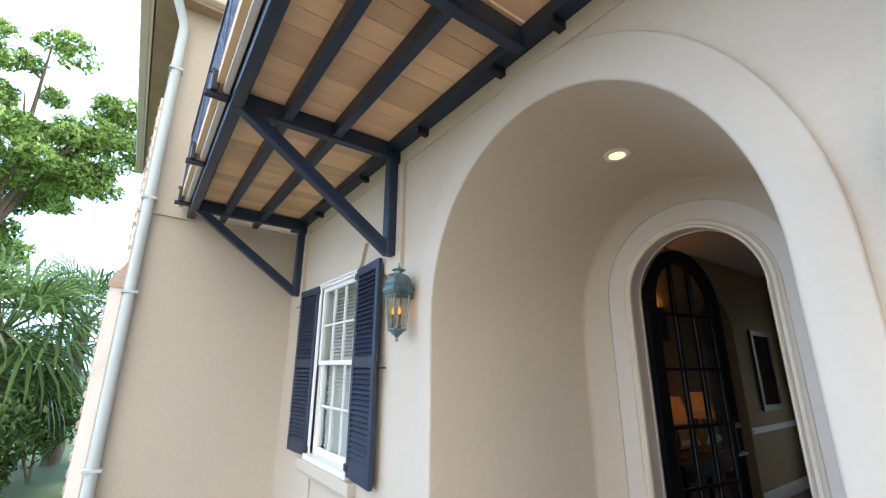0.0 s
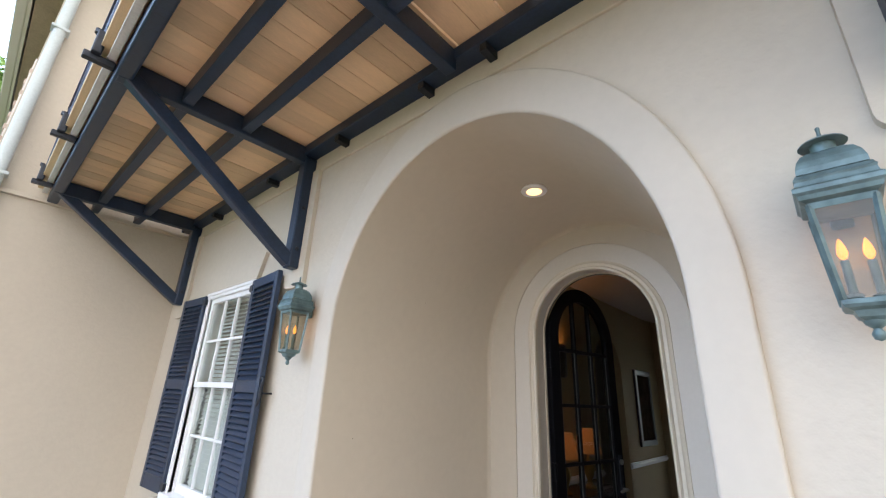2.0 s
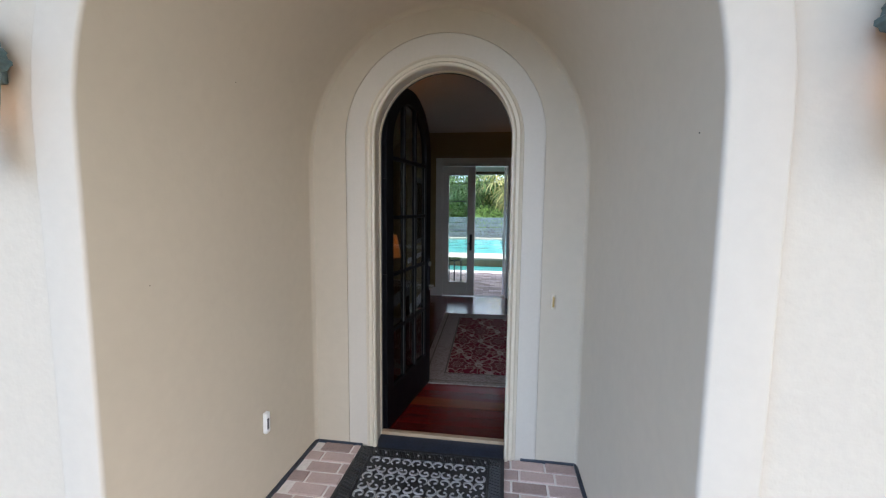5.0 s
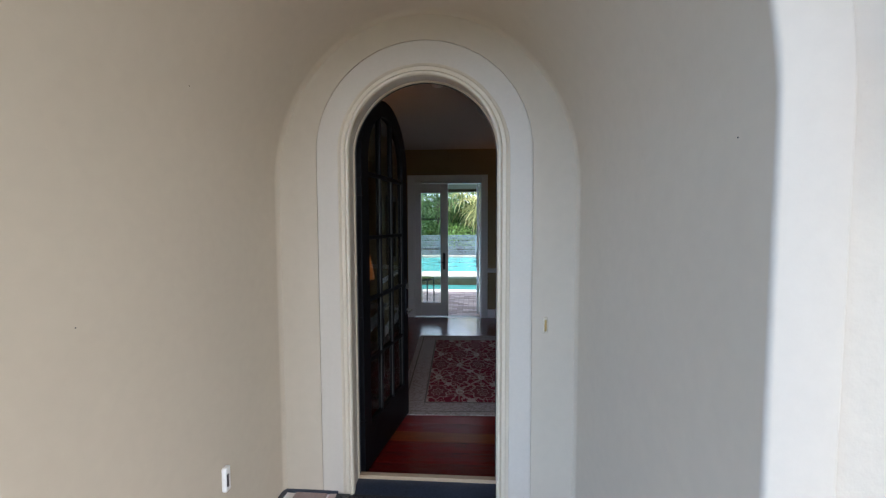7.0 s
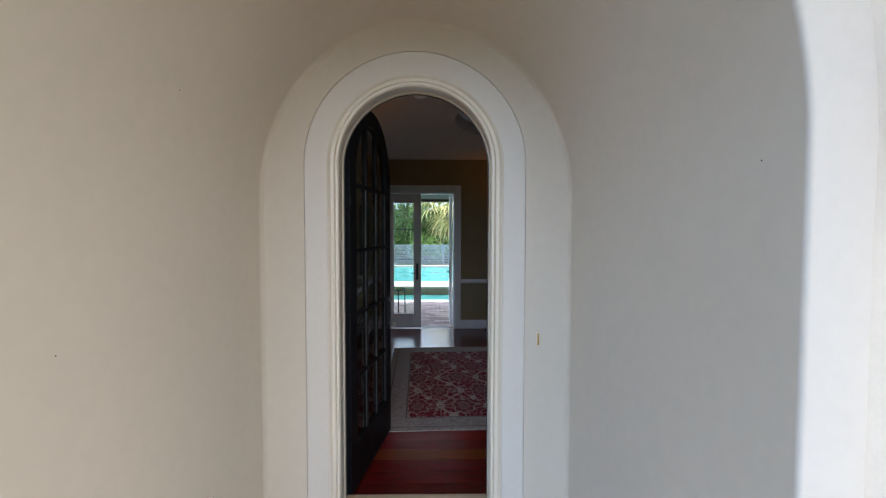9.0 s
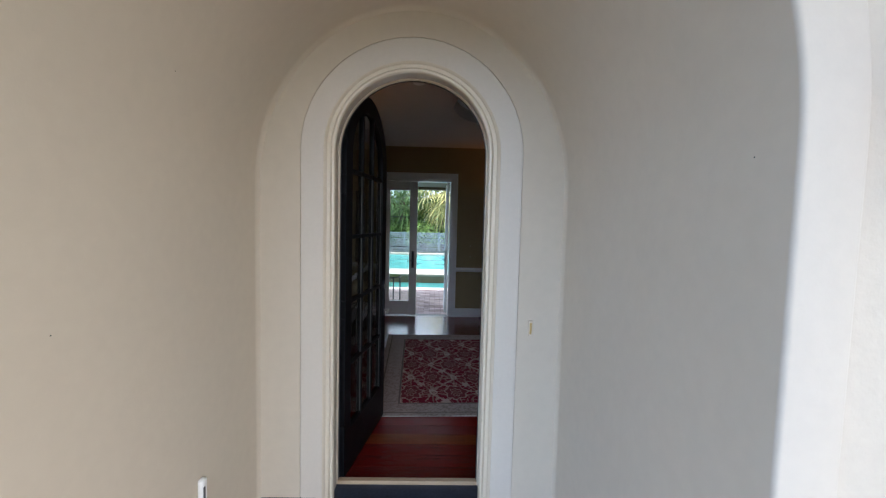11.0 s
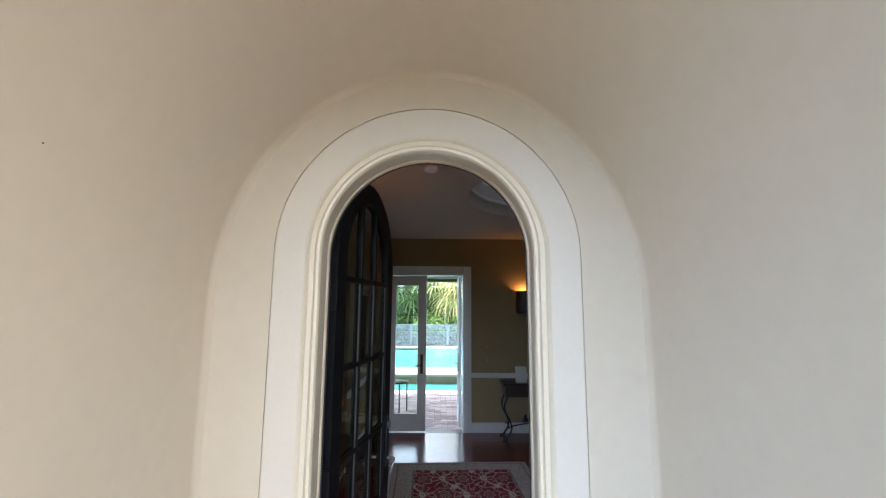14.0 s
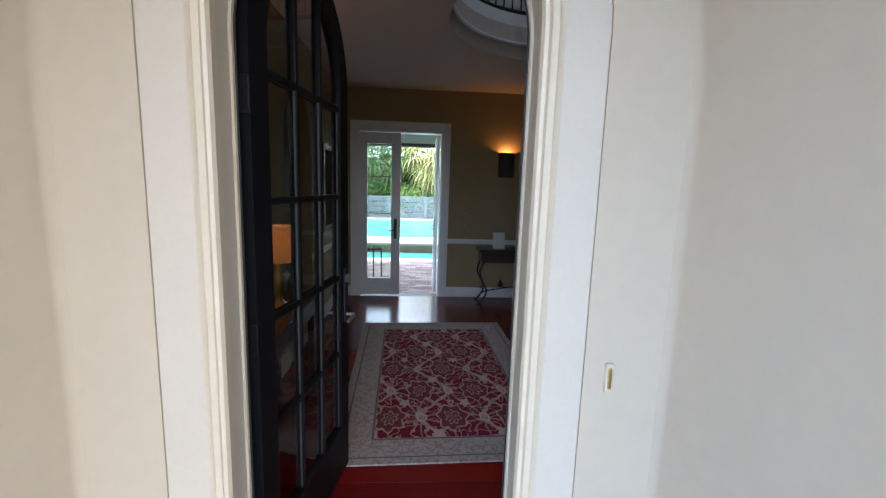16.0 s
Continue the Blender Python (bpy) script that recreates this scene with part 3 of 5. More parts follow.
# plaster bed behind the wall beam and the posts
b = bmesh.new()
box(b, FX - 0.014, FX + 0.01, DY0, DY1, ZB - 0.06, ZB + 0.2, 0.005)
for y in (0.975, 3.86, 6.07):
    right = [(y + 0.070 + 0.050 * math.cos(a), 2.215 - 0.050 * math.sin(a)) for a in [math.pi / 2 * k / 5 for k in range(6)]]
    left = [(2 * y - p, q) for p, q in right[::-1]]
    disc_poly(b, [(y - 0.12, ZB - 0.055), (y + 0.12, ZB - 0.055)] + right + left, FX - 0.030, FX + 0.01)
structure("trim_bracket_bed", b, STUCCO, "raised cream plaster pads with rounded ends behind the balcony brackets")


# ---- lanterns ----
def wall_lantern(y):
    x, z, rs, zs = FX - 0.108, 1.672, 0.66, 0.835
    root = thing("wall_lantern", "verdigris copper gas-style wall lantern with two flame bulbs, lit", "wall lantern", (FX, y, 1.95), "lanterns beside the porch arch")
    m = pose(x, y, z)

    def six(profile, n=6):
        bm = bmesh.new()
        wide = 1.02 if n == 6 else 1.0
        lathe(bm, [(r * rs * wide, h * zs) for r, h in profile], 4 if n == 6 else n, (0, 0, 0))
        bmesh.ops.transform(bm, matrix=pose(x, y, z), verts=bm.verts)
        return bm
    part("base", six([(0.0, 0.03), (0.03, 0.035), (0.052, 0.044), (0.062, 0.060), (0.086, 0.066), (0.094, 0.074), (0.094, 0.086), (0.0, 0.088)]), VERDIGRIS, root)
    part("bottom_finial", six([(0.0, -0.015), (0.014, -0.010), (0.018, 0.003), (0.010, 0.016), (0.026, 0.026), (0.03, 0.036), (0.0, 0.04)], 10), VERDIGRIS, root, smooth=60)
    part("cornice", six([(0.0, 0.335), (0.118, 0.335), (0.124, 0.352), (0.146, 0.360), (0.152, 0.372), (0.163, 0.380), (0.163, 0.393), (0.150, 0.400), (0.146, 0.414), (0.150, 0.420), (0.138, 0.434), (0.112, 0.440), (0.0, 0.442)]), VERDIGRIS, root)
    part("roof", six([(0.0, 0.43), (0.132, 0.438), (0.130, 0.456), (0.120, 0.478), (0.098, 0.500), (0.068, 0.514), (0.046, 0.519), (0.0, 0.520)]), VERDIGRIS, root)
    part("chimney", six([(0.0, 0.50), (0.040, 0.505), (0.036, 0.52), (0.038, 0.552), (0.0, 0.555)], 14), VERDIGRIS, root, smooth=50)
    part("cap", six([(0.0, 0.575), (0.012, 0.572), (0.068, 0.553), (0.072, 0.547), (0.0, 0.549)], 16), VERDIGRIS, root, smooth=50)
    part("top_finial", six([(0.0, 0.570), (0.008, 0.572), (0.006, 0.59), (0.008, 0.605), (0.0, 0.611)], 8), VERDIGRIS, root, smooth=50)
    b = bmesh.new()
    rs = rs * 1.02
    for k in range(4):
        a = 2 * math.pi * (k + 0.5) / 4
        c, s_ = math.cos(a), math.sin(a)
        beam(b, (x + 0.086 * rs * c, y + 0.086 * rs * s_, z + 0.085 * zs), (x + 0.116 * rs * c, y + 0.116 * rs * s_, z + 0.348 * zs), 0.010, 0.010)
    part("frame", b, VERDIGRIS, root)
    for k in range(4):
        a0, a1 = 2 * math.pi * (k + 0.5) / 4, 2 * math.pi * (k + 1.5) / 4
        b = bmesh.new()
        b.faces.new([b.verts.new((x + r * rs * math.cos(a), y + r * rs * math.sin(a), z + h * zs)) for r, h, a in ((0.083, 0.09, a0), (0.083, 0.09, a1), (0.113, 0.346, a1), (0.113, 0.346, a0))])
        pn = part("pane", b, LANTERNGLASS, root)
        pn.visible_shadow = False
    part("back_plate", bx(FX - 0.022, FX - 0.002, y - 0.022, y + 0.022, z + 0.27, z + 0.33, 0.006), VERDIGRIS, root)
    b = bmesh.new()
    box(b, x + 0.06, FX - 0.01, y - 0.015, y + 0.015, z + 0.31, z + 0.34, 0.005)
    part("arm", b, VERDIGRIS, root)
    for dx, dy in ((-0.020, 0.021), (0.002, -0.023)):
        can = part("candle", lathe(bmesh.new(), [(0.0, 0.074), (0.015, 0.076), (0.016, 0.083), (0.008, 0.088), (0.008, 0.16), (0.0, 0.162)], 10, (x + dx, y + dy, z)), VERDIGRIS, root, smooth=40)
        part("flame_bulb", lathe(bmesh.new(), [(0.0, 0.162), (0.006, 0.166), (0.010, 0.177), (0.008, 0.192), (0.003, 0.208), (0.0, 0.213)], 10, (x + dx, y + dy, z)), BULB, can, "glowing flame-shaped bulb", smooth=60)
    lamp("lantern_lamp", "POINT", pose(x, y, z + 0.20), 0.05, (1.0, 0.45, 0.13), 0.03)
    return root


for y in (3.618, 1.205):
    wall_lantern(y)

# ---- window, sill, shutters ----
y0, y1, z0, z1 = WIN
GX = FX + 0.027
win = structure("window_1", bx(FX + 0.42, FX + 0.44, y0 - 0.4, y1 + 0.4, z0 - 0.3, z1 + 0.3), CEIL, "white double-hung window with small panes and blinds behind", category="window")
b = bmesh.new()
for a, c in ((y0, y0 + 0.055), (y1 - 0.055, y1)):
    box(b, FX - 0.012, FX + 0.12, a, c, z0, z1, 0.004)
    box(b, FX - 0.024, FX + 0.02, a + 0.008 if a == y0 else a, c if a == y0 else c - 0.008, z0, z1, 0.005)
box(b, FX - 0.018, FX + 0.12, y0, y1, z1 - 0.05, z1, 0.004)
box(b, FX - 0.030, FX + 0.02, y0, y1, z1 - 0.022, z1 + 0.004, 0.005)
part("window_frame", b, WHITE, win)
part("window_sill", bx(FX - 0.055, FX + 0.12, y0 - 0.01, y1 + 0.01, z0 - 0.035, z0 + 0.012, 0.006), WHITE, win)
zm = 1.545
for lo, hi, off in ((z0 + 0.012, zm + 0.02, 0.0), (zm - 0.02, z1 - 0.05, 0.035)):
    X0 = GX - off + 0.03
    ya, yb = y0 + 0.055, y1 - 0.055
    b = bmesh.new()
    st = 0.045
    box(b, X0 - 0.02, X0 + 0.02, ya, ya + st, lo, hi, 0.003)
    box(b, X0 - 0.02, X0 + 0.02, yb - st, yb, lo, hi, 0.003)
    box(b, X0 - 0.019, X0 + 0.019, ya + st, yb - st, lo, lo + (0.06 if lo < 1 else 0.04), 0.003)
    box(b, X0 - 0.019, X0 + 0.019, ya + st, yb - st, hi - 0.04, hi, 0.003)
    sash = part("sash", b, WHITE, win)
    cw = (yb - ya - 2 * st) / 3
    b = bmesh.new()
    for q in (1, 2):
        box(b, X0 - 0.014, X0 + 0.010, ya + st + cw * q - 0.010, ya + st + cw * q + 0.010, lo + 0.04, hi - 0.04, 0.003)
    mid = (lo + hi) / 2
    box(b, X0 - 0.012, X0 + 0.008, ya + st, yb - st, mid - 0.010, mid + 0.010, 0.003)
    part("muntin", b, WHITE, sash)
    for q in range(3):
        for (pz0, pz1) in ((lo + 0.04, mid), (mid, hi - 0.04)):
            pn = part("pane", bx(X0 - 0.002, X0 + 0.002, ya + st + cw * q, ya + st + cw * (q + 1), pz0, pz1), GLASS, sash)
            pn.visible_shadow = False
slat = bx(-0.021, 0.021, y0 + 0.06, y1 - 0.06, -0.0012, 0.0012)
blind = thing("window_blind", "white horizontal slat blind behind the window glass", "blind", (GX + 0.07, (y0 + y1) / 2, z1), kind="")
first = None
for k in range(46):
    if first is None:
        ob = first = part("slat", slat, WHITE, blind)
    else:
        ob = new("slat", first.data)
        ob.parent, ob.matrix_parent_inverse = blind, blind.matrix_basis.inverted()
    ob.location = (FX + 0.115, 0, z0 + 0.05 + k * 0.0335)
    ob.rotation_euler = (0, radians(-36), 0)
part("headrail", bx(FX + 0.095, FX + 0.135, y0 + 0.06, y1 - 0.06, z1 - 0.085, z1 - 0.045, 0.003), WHITE, blind)

# plaster lintel, apron and sill band
b = bmesh.new()
disc_poly(b, [(y0 - 0.02, z1 + 0.005), (y1 + 0.02, z1 + 0.005), (y1 + 0.10, z1 + 0.20), (y0 - 0.10, z1 + 0.20)], FX - 0.03, FX + 0.01)
structure("trim_window_lintel", b, STUCCO, "flared cream plaster lintel over the window")
b = bmesh.new()
box(b, FX - 0.075, FX + 0.01, y0 - 0.11, y1 + 0.11, z0 - 0.13, z0 - 0.036, 0.012)
structure("trim_window_sill_band", b, STUCCO, "cream plaster band under the window sill")
b = bmesh.new()
for a, c in ((y0 - 0.085, y0 + 0.11), (y1 - 0.11, y1 + 0.085)):
    box(b, FX - 0.022, FX + 0.01, a, c, -0.02, z0 - 0.125, 0.004)
box(b, FX - 0.022, FX + 0.01, y0 + 0.11, y1 - 0.11, z0 - 0.175, z0 - 0.125, 0.004)
structure("trim_window_apron", b, STUCCO, "cream plaster apron panel under the window")


def shutter(hinge_y, side, swing):
    """A louvred shutter folded back from the window's edge; side +1 towards larger y."""
    w, lo, hi, t = 0.472, 0.722, 2.300, 0.034
    root = thing("shutter", "blue-black louvred wooden window shutter, folded open", "shutter", (FX - 0.05, hinge_y, lo), "shutters of the front window")
    m = pose(FX - 0.008, hinge_y, 0, 0, 0, swing * side)
    s_ = side

    def sl(x0, x1, a, c, p, q, bev=0.004):
        ya, yb = (a, c) if s_ > 0 else (-c, -a)
        return bx(x0, x1, ya, yb, p, q, bev, m)
    part("stile", sl(-t, 0, 0.0, 0.052, lo, hi), NAVY, root)
    part("stile", sl(-t, 0, w - 0.052, w, lo, hi), NAVY, root)
    part("rail", sl(-t + 0.001, -0.001, 0.052, w - 0.052, hi - 0.07, hi), NAVY, root)
    part("rail", sl(-t + 0.001, -0.001, 0.052, w - 0.052, 1.50, 1.58), NAVY, root)
    part("rail", sl(-t + 0.001, -0.001, 0.052, w - 0.052, lo, lo + 0.115), NAVY, root)
    ya, yb = (0.05, w - 0.05) if s_ > 0 else (-w + 0.05, -0.05)
    first = None
    for p, q in ((lo + 0.115, 1.50), (1.58, hi - 0.07)):
        n = round((q - p) / 0.036)
        for k in range(n):
            if first is None:
                first = part("louver", bx(-0.028, 0.028, ya, yb, -0.004, 0.004), NAVY, root)
                ob = first
            else:
                ob = new("louver", first.data)
                ob.parent, ob.matrix_parent_inverse = root, root.matrix_basis.inverted()
            ob.matrix_basis = m @ pose(-t / 2, 0, p + (k + 0.5) * (q - p) / n, 0, -52, 0)
    for z in (lo + 0.06, hi - 0.06):
        b = bmesh.new()
        ya, yb = (-0.03, 0.03) if s_ > 0 else (-0.03, 0.03)
        box(b, -t - 0.006, -t + 0.02, ya, yb, z - 0.025, z + 0.025, 0.003, m)
        part("hinge", b, IRON, root)
    return root


shutter(y0 + 0.005, -1, 5)
shutter(y1 - 0.005, 1, 3)
b = bmesh.new()
hy = y0 - 0.49
tube(b, [(FX - 0.002, hy, 1.50), (FX - 0.075, hy, 1.50)], 0.006, 8)
tube(b, [(FX - 0.075, hy + 0.03, 1.585), (FX - 0.075, hy + 0.01, 1.595), (FX - 0.075, hy - 0.012, 1.58), (FX - 0.075, hy - 0.008, 1.555), (FX - 0.075, hy + 0.008, 1.53), (FX - 0.075, hy + 0.002, 1.50), (FX - 0.075, hy + 0.004, 1.46), (FX - 0.075, hy + 0.022, 1.43), (FX - 0.075, hy + 0.04, 1.425), (FX - 0.075, hy + 0.046, 1.445)], [0.005, 0.007, 0.008, 0.008, 0.008, 0.011, 0.009, 0.008, 0.007, 0.005], 8)
tagged(part("shutter_dog", b, IRON, None, "black iron S-shaped shutter holdback on the stucco wall", smooth=60), category="shutter holdback")

# ---- porch fittings ----
sw_ = VY + vault_side(3.63)
cam_box = thing("porch_sensor", "small white plastic sensor with a dark slot on the vault wall", "sensor", (3.63, sw_, 0.42))
part("housing", bx(3.612, 3.652, sw_ - 0.026, sw_ - 0.001, 0.36, 0.475, 0.008), PLASTIC, cam_box)
part("slot", bx(3.618, 3.630, sw_ - 0.030, sw_ - 0.020, 0.385, 0.445, 0.003), DARKP, cam_box, "dark slot")
bell = thing("doorbell", "slim cream doorbell with a brass button on the plaster", "doorbell", (DX, 1.776, 1.015))
part("housing", bx(DX - 0.016, DX - 0.001, 1.765, 1.789, 0.970, 1.060, 0.005), CASING, bell)
part("button", bx(DX - 0.020, DX - 0.012, 1.771, 1.783, 0.982, 1.048, 0.004), BRASS, bell, "slim brass push button")
down = thing("recessed_light", "round recessed ceiling light in the plaster vault, lit", "recessed light", (3.535, 2.48, VS + vault_side(3.535) * VK))
lx, ly, lz = 3.535, 2.48, VS + vault_side(3.535) * VK - 0.012
b = bmesh.new()
lathe(b, [(0.050, -0.002), (0.078, -0.004), (0.082, 0.004), (0.078, 0.014), (0.05, 0.014), (0.050, -0.002)][:5], 28, (lx, ly, lz))
part("trim_ring", b, WHITE, down, smooth=40)
part("lens", lathe(bmesh.new(), [(0.0, -0.007), (0.046, -0.006), (0.050, 0.0), (0.0, 0.002)], 24, (lx, ly, lz)), LENS, down, "glowing warm lens")
spot = lamp("porch_downlight", "SPOT", look((lx, ly, lz - 0.02), (lx, ly, 0)), 1.6, (1.0, 0.66, 0.36), 0.05)
spot.data.spot_size, spot.data.spot_blend = radians(150), 0.9
for p in ((2.874, VY - vault_side(2.874) + 0.002, 1.785), (2.972, VY + vault_side(2.972) - 0.002, 1.287), (3.417, VY + vault_side(3.417) - 0.062, 2.12)):
    s_ = 1 if p[1] > VY else -1
    tagged(part("screw_anchor", lathe(bmesh.new(), [(0, 0), (0.0021, 0.0), (0.002, 0.0015), (0, 0.002)], 8, (0, 0, 0), pose(*p, 90 * s_, 0, 0)), DARKP, None, "tiny dark screw anchor in the plaster wall"), category="screw anchor", group="anchors in the vault walls")

# door mat with cast scrolls
mx0, mx1, my0, my1, mz = 3.52, 4.185, 2.045, 2.985, PZ + 0.001
mat_ob = thing("door_mat", "black rubber scrollwork door mat on the brick porch floor", "door mat", ((mx0 + mx1) / 2, (my0 + my1) / 2, mz))
b = bmesh.new()
for a, c, d, e in ((mx0, mx1, my0, my0 + 0.022), (mx0, mx1, my1 - 0.022, my1), (mx0, mx0 + 0.022, my0 + 0.022, my1 - 0.022), (mx1 - 0.022, mx1, my0 + 0.022, my1 - 0.022),
                   (mx0 + 0.085, mx1 - 0.085, my0 + 0.085, my0 + 0.10), (mx0 + 0.085, mx1 - 0.085, my1 - 0.10, my1 - 0.085), (mx0 + 0.085, mx0 + 0.10, my0 + 0.10, my1 - 0.10), (mx1 - 0.10, mx1 - 0.085, my0 + 0.10, my1 - 0.10)):
    box(b, a, c, d, e, mz, mz + 0.012, 0.003)
part("border", b, RUBBER, mat_ob)
b = bmesh.new()
for i in range(34):
    yy = my0 + 0.03 + i * (my1 - my0 - 0.06) / 33
    for xx in (mx0 + 0.054, mx1 - 0.054):
        tube(b, [(xx - 0.032, yy - 0.012, mz + 0.006), (xx + 0.032, yy + 0.012, mz + 0.006)], 0.0085, 5)
for i in range(24):
    xx = mx0 + 0.03 + i * (mx1 - mx0 - 0.06) / 23
    for yy in (my0 + 0.054, my1 - 0.054):
        tube(b, [(xx - 0.012, yy - 0.032, mz + 0.006), (xx + 0.012, yy + 0.032, mz + 0.006)], 0.0085, 5)
part("bead_border", b, RUBBER, mat_ob)
part("sheet", bx(mx0 + 0.01, mx1 - 0.01, my0 + 0.01, my1 - 0.01, mz - 0.001, mz + 0.005, 0.001), RUBBER, mat_ob)
# raised pattern in a lighter grey than the sheet
GREYRUBBER = mat("grey_rubber", (0.26, 0.26, 0.265), 0.34, vary=0.35, scale=20, bump=0.2)
# mirrored C scrolls, each a raised comma with a curled head
scroll_data = {}
for i in range(11):
    for k in range(6):
        f = 1 if i % 2 else -1
        if f not in scroll_data:
            b = bmesh.new()
            pts = []
            for q in range(14):
                a = 0.5 + q * 0.42
                rr = 0.029 if q < 9 else 0.029 - 0.0040 * (q - 8)
                pts.append((rr * math.cos(a) - 0.003 * q / 13, f * rr * math.sin(a), 0.0))
            tube(b, pts, [0.003 + 0.0042 * math.sin(math.pi * min(q, 10) / 11) + (0.0016 if q > 10 else 0) for q in range(14)], 6)
            ob = part("scroll", b, GREYRUBBER, mat_ob, "grey raised scroll", smooth=60)
            scroll_data[f] = ob.data
        else:
            ob = new("scroll", scroll_data[f])
            ob.parent, ob.matrix_parent_inverse = mat_ob, mat_ob.matrix_basis.inverted()
        ob.location = (mx0 + 0.135 + k * (mx1 - mx0 - 0.27) / 5, my0 + 0.140 + i * (my1 - my0 - 0.28) / 10, mz + 0.007)
        ob.rotation_euler = (0, 0, math.pi if k % 2 else 0)
b = bmesh.new()
for i in range(11):
    yy = my0 + 0.115 + i * (my1 - my0 - 0.23) / 10
    for k in range(3):
        lathe(b, [(0.0, 0.0115), (0.006, 0.010), (0.009, 0.004)], 6, (mx0 + 0.21 + k * (mx1 - mx0 - 0.42) / 2, yy, mz))
    for xx in (mx0 + 0.054, mx1 - 0.054):
        lathe(b, [(0.0, 0.0165), (0.005, 0.015), (0.008, 0.008)], 6, (xx, yy, mz))
tagged(part("stud_field", b, GREYRUBBER, mat_ob, "small grey raised studs"), kind="stuff")

# threshold
b = bmesh.new()
disc = [(DX - 0.03, PZ), (DX - 0.03, PZ + 0.012), (DX + 0.12, 0.004), (DX + 0.12, PZ - 0.02)]
va = [b.verts.new((p[0], DY - DR + 0.002, p[1])) for p in disc]
vb = [b.verts.new((p[0], DY + DR - 0.002, p[1])) for p in disc]
b.faces.new(va)
b.faces.new(vb[::-1])
for i in range(4):
    b.faces.new((va[i], vb[i], vb[(i + 1) % 4], va[(i + 1) % 4]))
structure("threshold_sill", b, SILL, "dark grey sloping metal door sill")
structure("threshold_strip", bx(DX + 0.112, DX + 0.150, DY - DR + 0.003, DY + DR - 0.003, -0.03, 0.026, 0.003), mat("tan_threshold_wood", (0.40, 0.295, 0.19), 0.5, vary=0.15, bump=0.1, stretch=(8, 1, 8)), "tan wooden threshold strip")


# ---- front door leaf, swung open into the hall ----
LW, LH = 0.885, 2.418
leaf_m = pose(4.366, DY + DR - 0.016, 0.014, 0, 0, -9.1)
front_door = thing("front_door", "black arched wooden door with small glass panes, standing open", "door", (4.366, DY + DR - 0.016, 0.0))


def leaf_arch(r0, r1, x0, x1, bottom, spring, yc):
    bm = bmesh.new()
    arch_sweep(bm, [(r0, x0), (r0, x1), (r1, x1), (r1, x0)], yc, spring, bottom, 32)
    return bm


# the leaf is drawn upright across x, then turned onto its hinge: its width runs along the hall
turn = leaf_m @ Matrix(((0, 1, 0, 0), (-1, 0, 0, 0), (0, 0, 1, 0), (0, 0, 0, 1)))
YC, LR = LW / 2, LW / 2
LS = LH - LR
ST = 0.108
b = leaf_arch(LR - ST, LR, -0.022, 0.022, 0.0, LS, YC)
bmesh.ops.transform(b, matrix=turn, verts=b.verts)
part("door_frame", b, DOORBLACK, front_door, smooth=35)
b = bx(-0.022, 0.022, ST, LW - ST, 0.0, 0.272, 0, None)
bmesh.ops.transform(b, matrix=turn, verts=b.verts)
part("bottom_rail", b, DOORBLACK, front_door)
gw = LW - 2 * ST
rows_z = [0.272, 0.684, 1.082, 1.484]
TOP_Z = 1.892
b = bmesh.new()
for q in (1, 2):
    yq = ST + gw * q / 3
    top = LS + math.sqrt((LR - ST + 0.01) ** 2 - (yq - YC) ** 2)
    box(b, -0.018, 0.018, yq - 0.012, yq + 0.012, 0.272, top, 0.004)
for z in rows_z[1:]:
    box(b, -0.017, 0.017, ST, LW - ST, z - 0.012, z + 0.012, 0.004)
box(b, -0.017, 0.017, ST, LW - ST, TOP_Z - 0.014, TOP_Z + 0.014, 0.004)
bmesh.ops.transform(b, matrix=turn, verts=b.verts)
part("glazing_bars", b, DOORBLACK, front_door)
# thin beads at the glass edges, greyer than the black bars
b = bmesh.new()
for q in range(3):
    for z, zt in zip(rows_z, rows_z[1:] + [TOP_Z]):
        ya, yb = ST + gw * q / 3 + 0.012, ST + gw * (q + 1) / 3 - 0.012
        for s_ in (-1, 1):
            beam(b, (0.010 * s_, ya + 0.003, z + 0.014), (0.010 * s_, ya + 0.003, zt - 0.014), 0.006, 0.006)
            beam(b, (0.010 * s_, yb - 0.003, z + 0.014), (0.010 * s_, yb - 0.003, zt - 0.014), 0.006, 0.006)
bmesh.ops.transform(b, matrix=turn, verts=b.verts)
part("glass_bead", b, mat("pale_grey_glazing_bead", (0.048, 0.052, 0.050), 0.55, vary=0.2, bump=0.05), front_door, "pale grey glazing bead")
for q in range(3):
    ya, yb = ST + gw * q / 3, ST + gw * (q + 1) / 3
    for z0_, z1_ in zip(rows_z, rows_z[1:] + [TOP_Z]):
        b = bx(-0.003, 0.003, ya, yb, z0_, z1_)
        bmesh.ops.transform(b, matrix=turn, verts=b.verts)
        part("pane", b, DOORGLASS, front_door).visible_shadow = False
    outline = [(ya, TOP_Z), (yb, TOP_Z)]
    for k in range(7):
        yy = yb + (ya - yb) * k / 6
        outline.append((yy, LS + math.sqrt(max((LR - ST + 0.01) ** 2 - (yy - YC) ** 2, 0))))
    b = disc_poly(bmesh.new(), outline, -0.003, 0.003)
    bmesh.ops.transform(b, matrix=turn, verts=b.verts)
    part("pane", b, DOORGLASS, front_door).visible_shadow = False
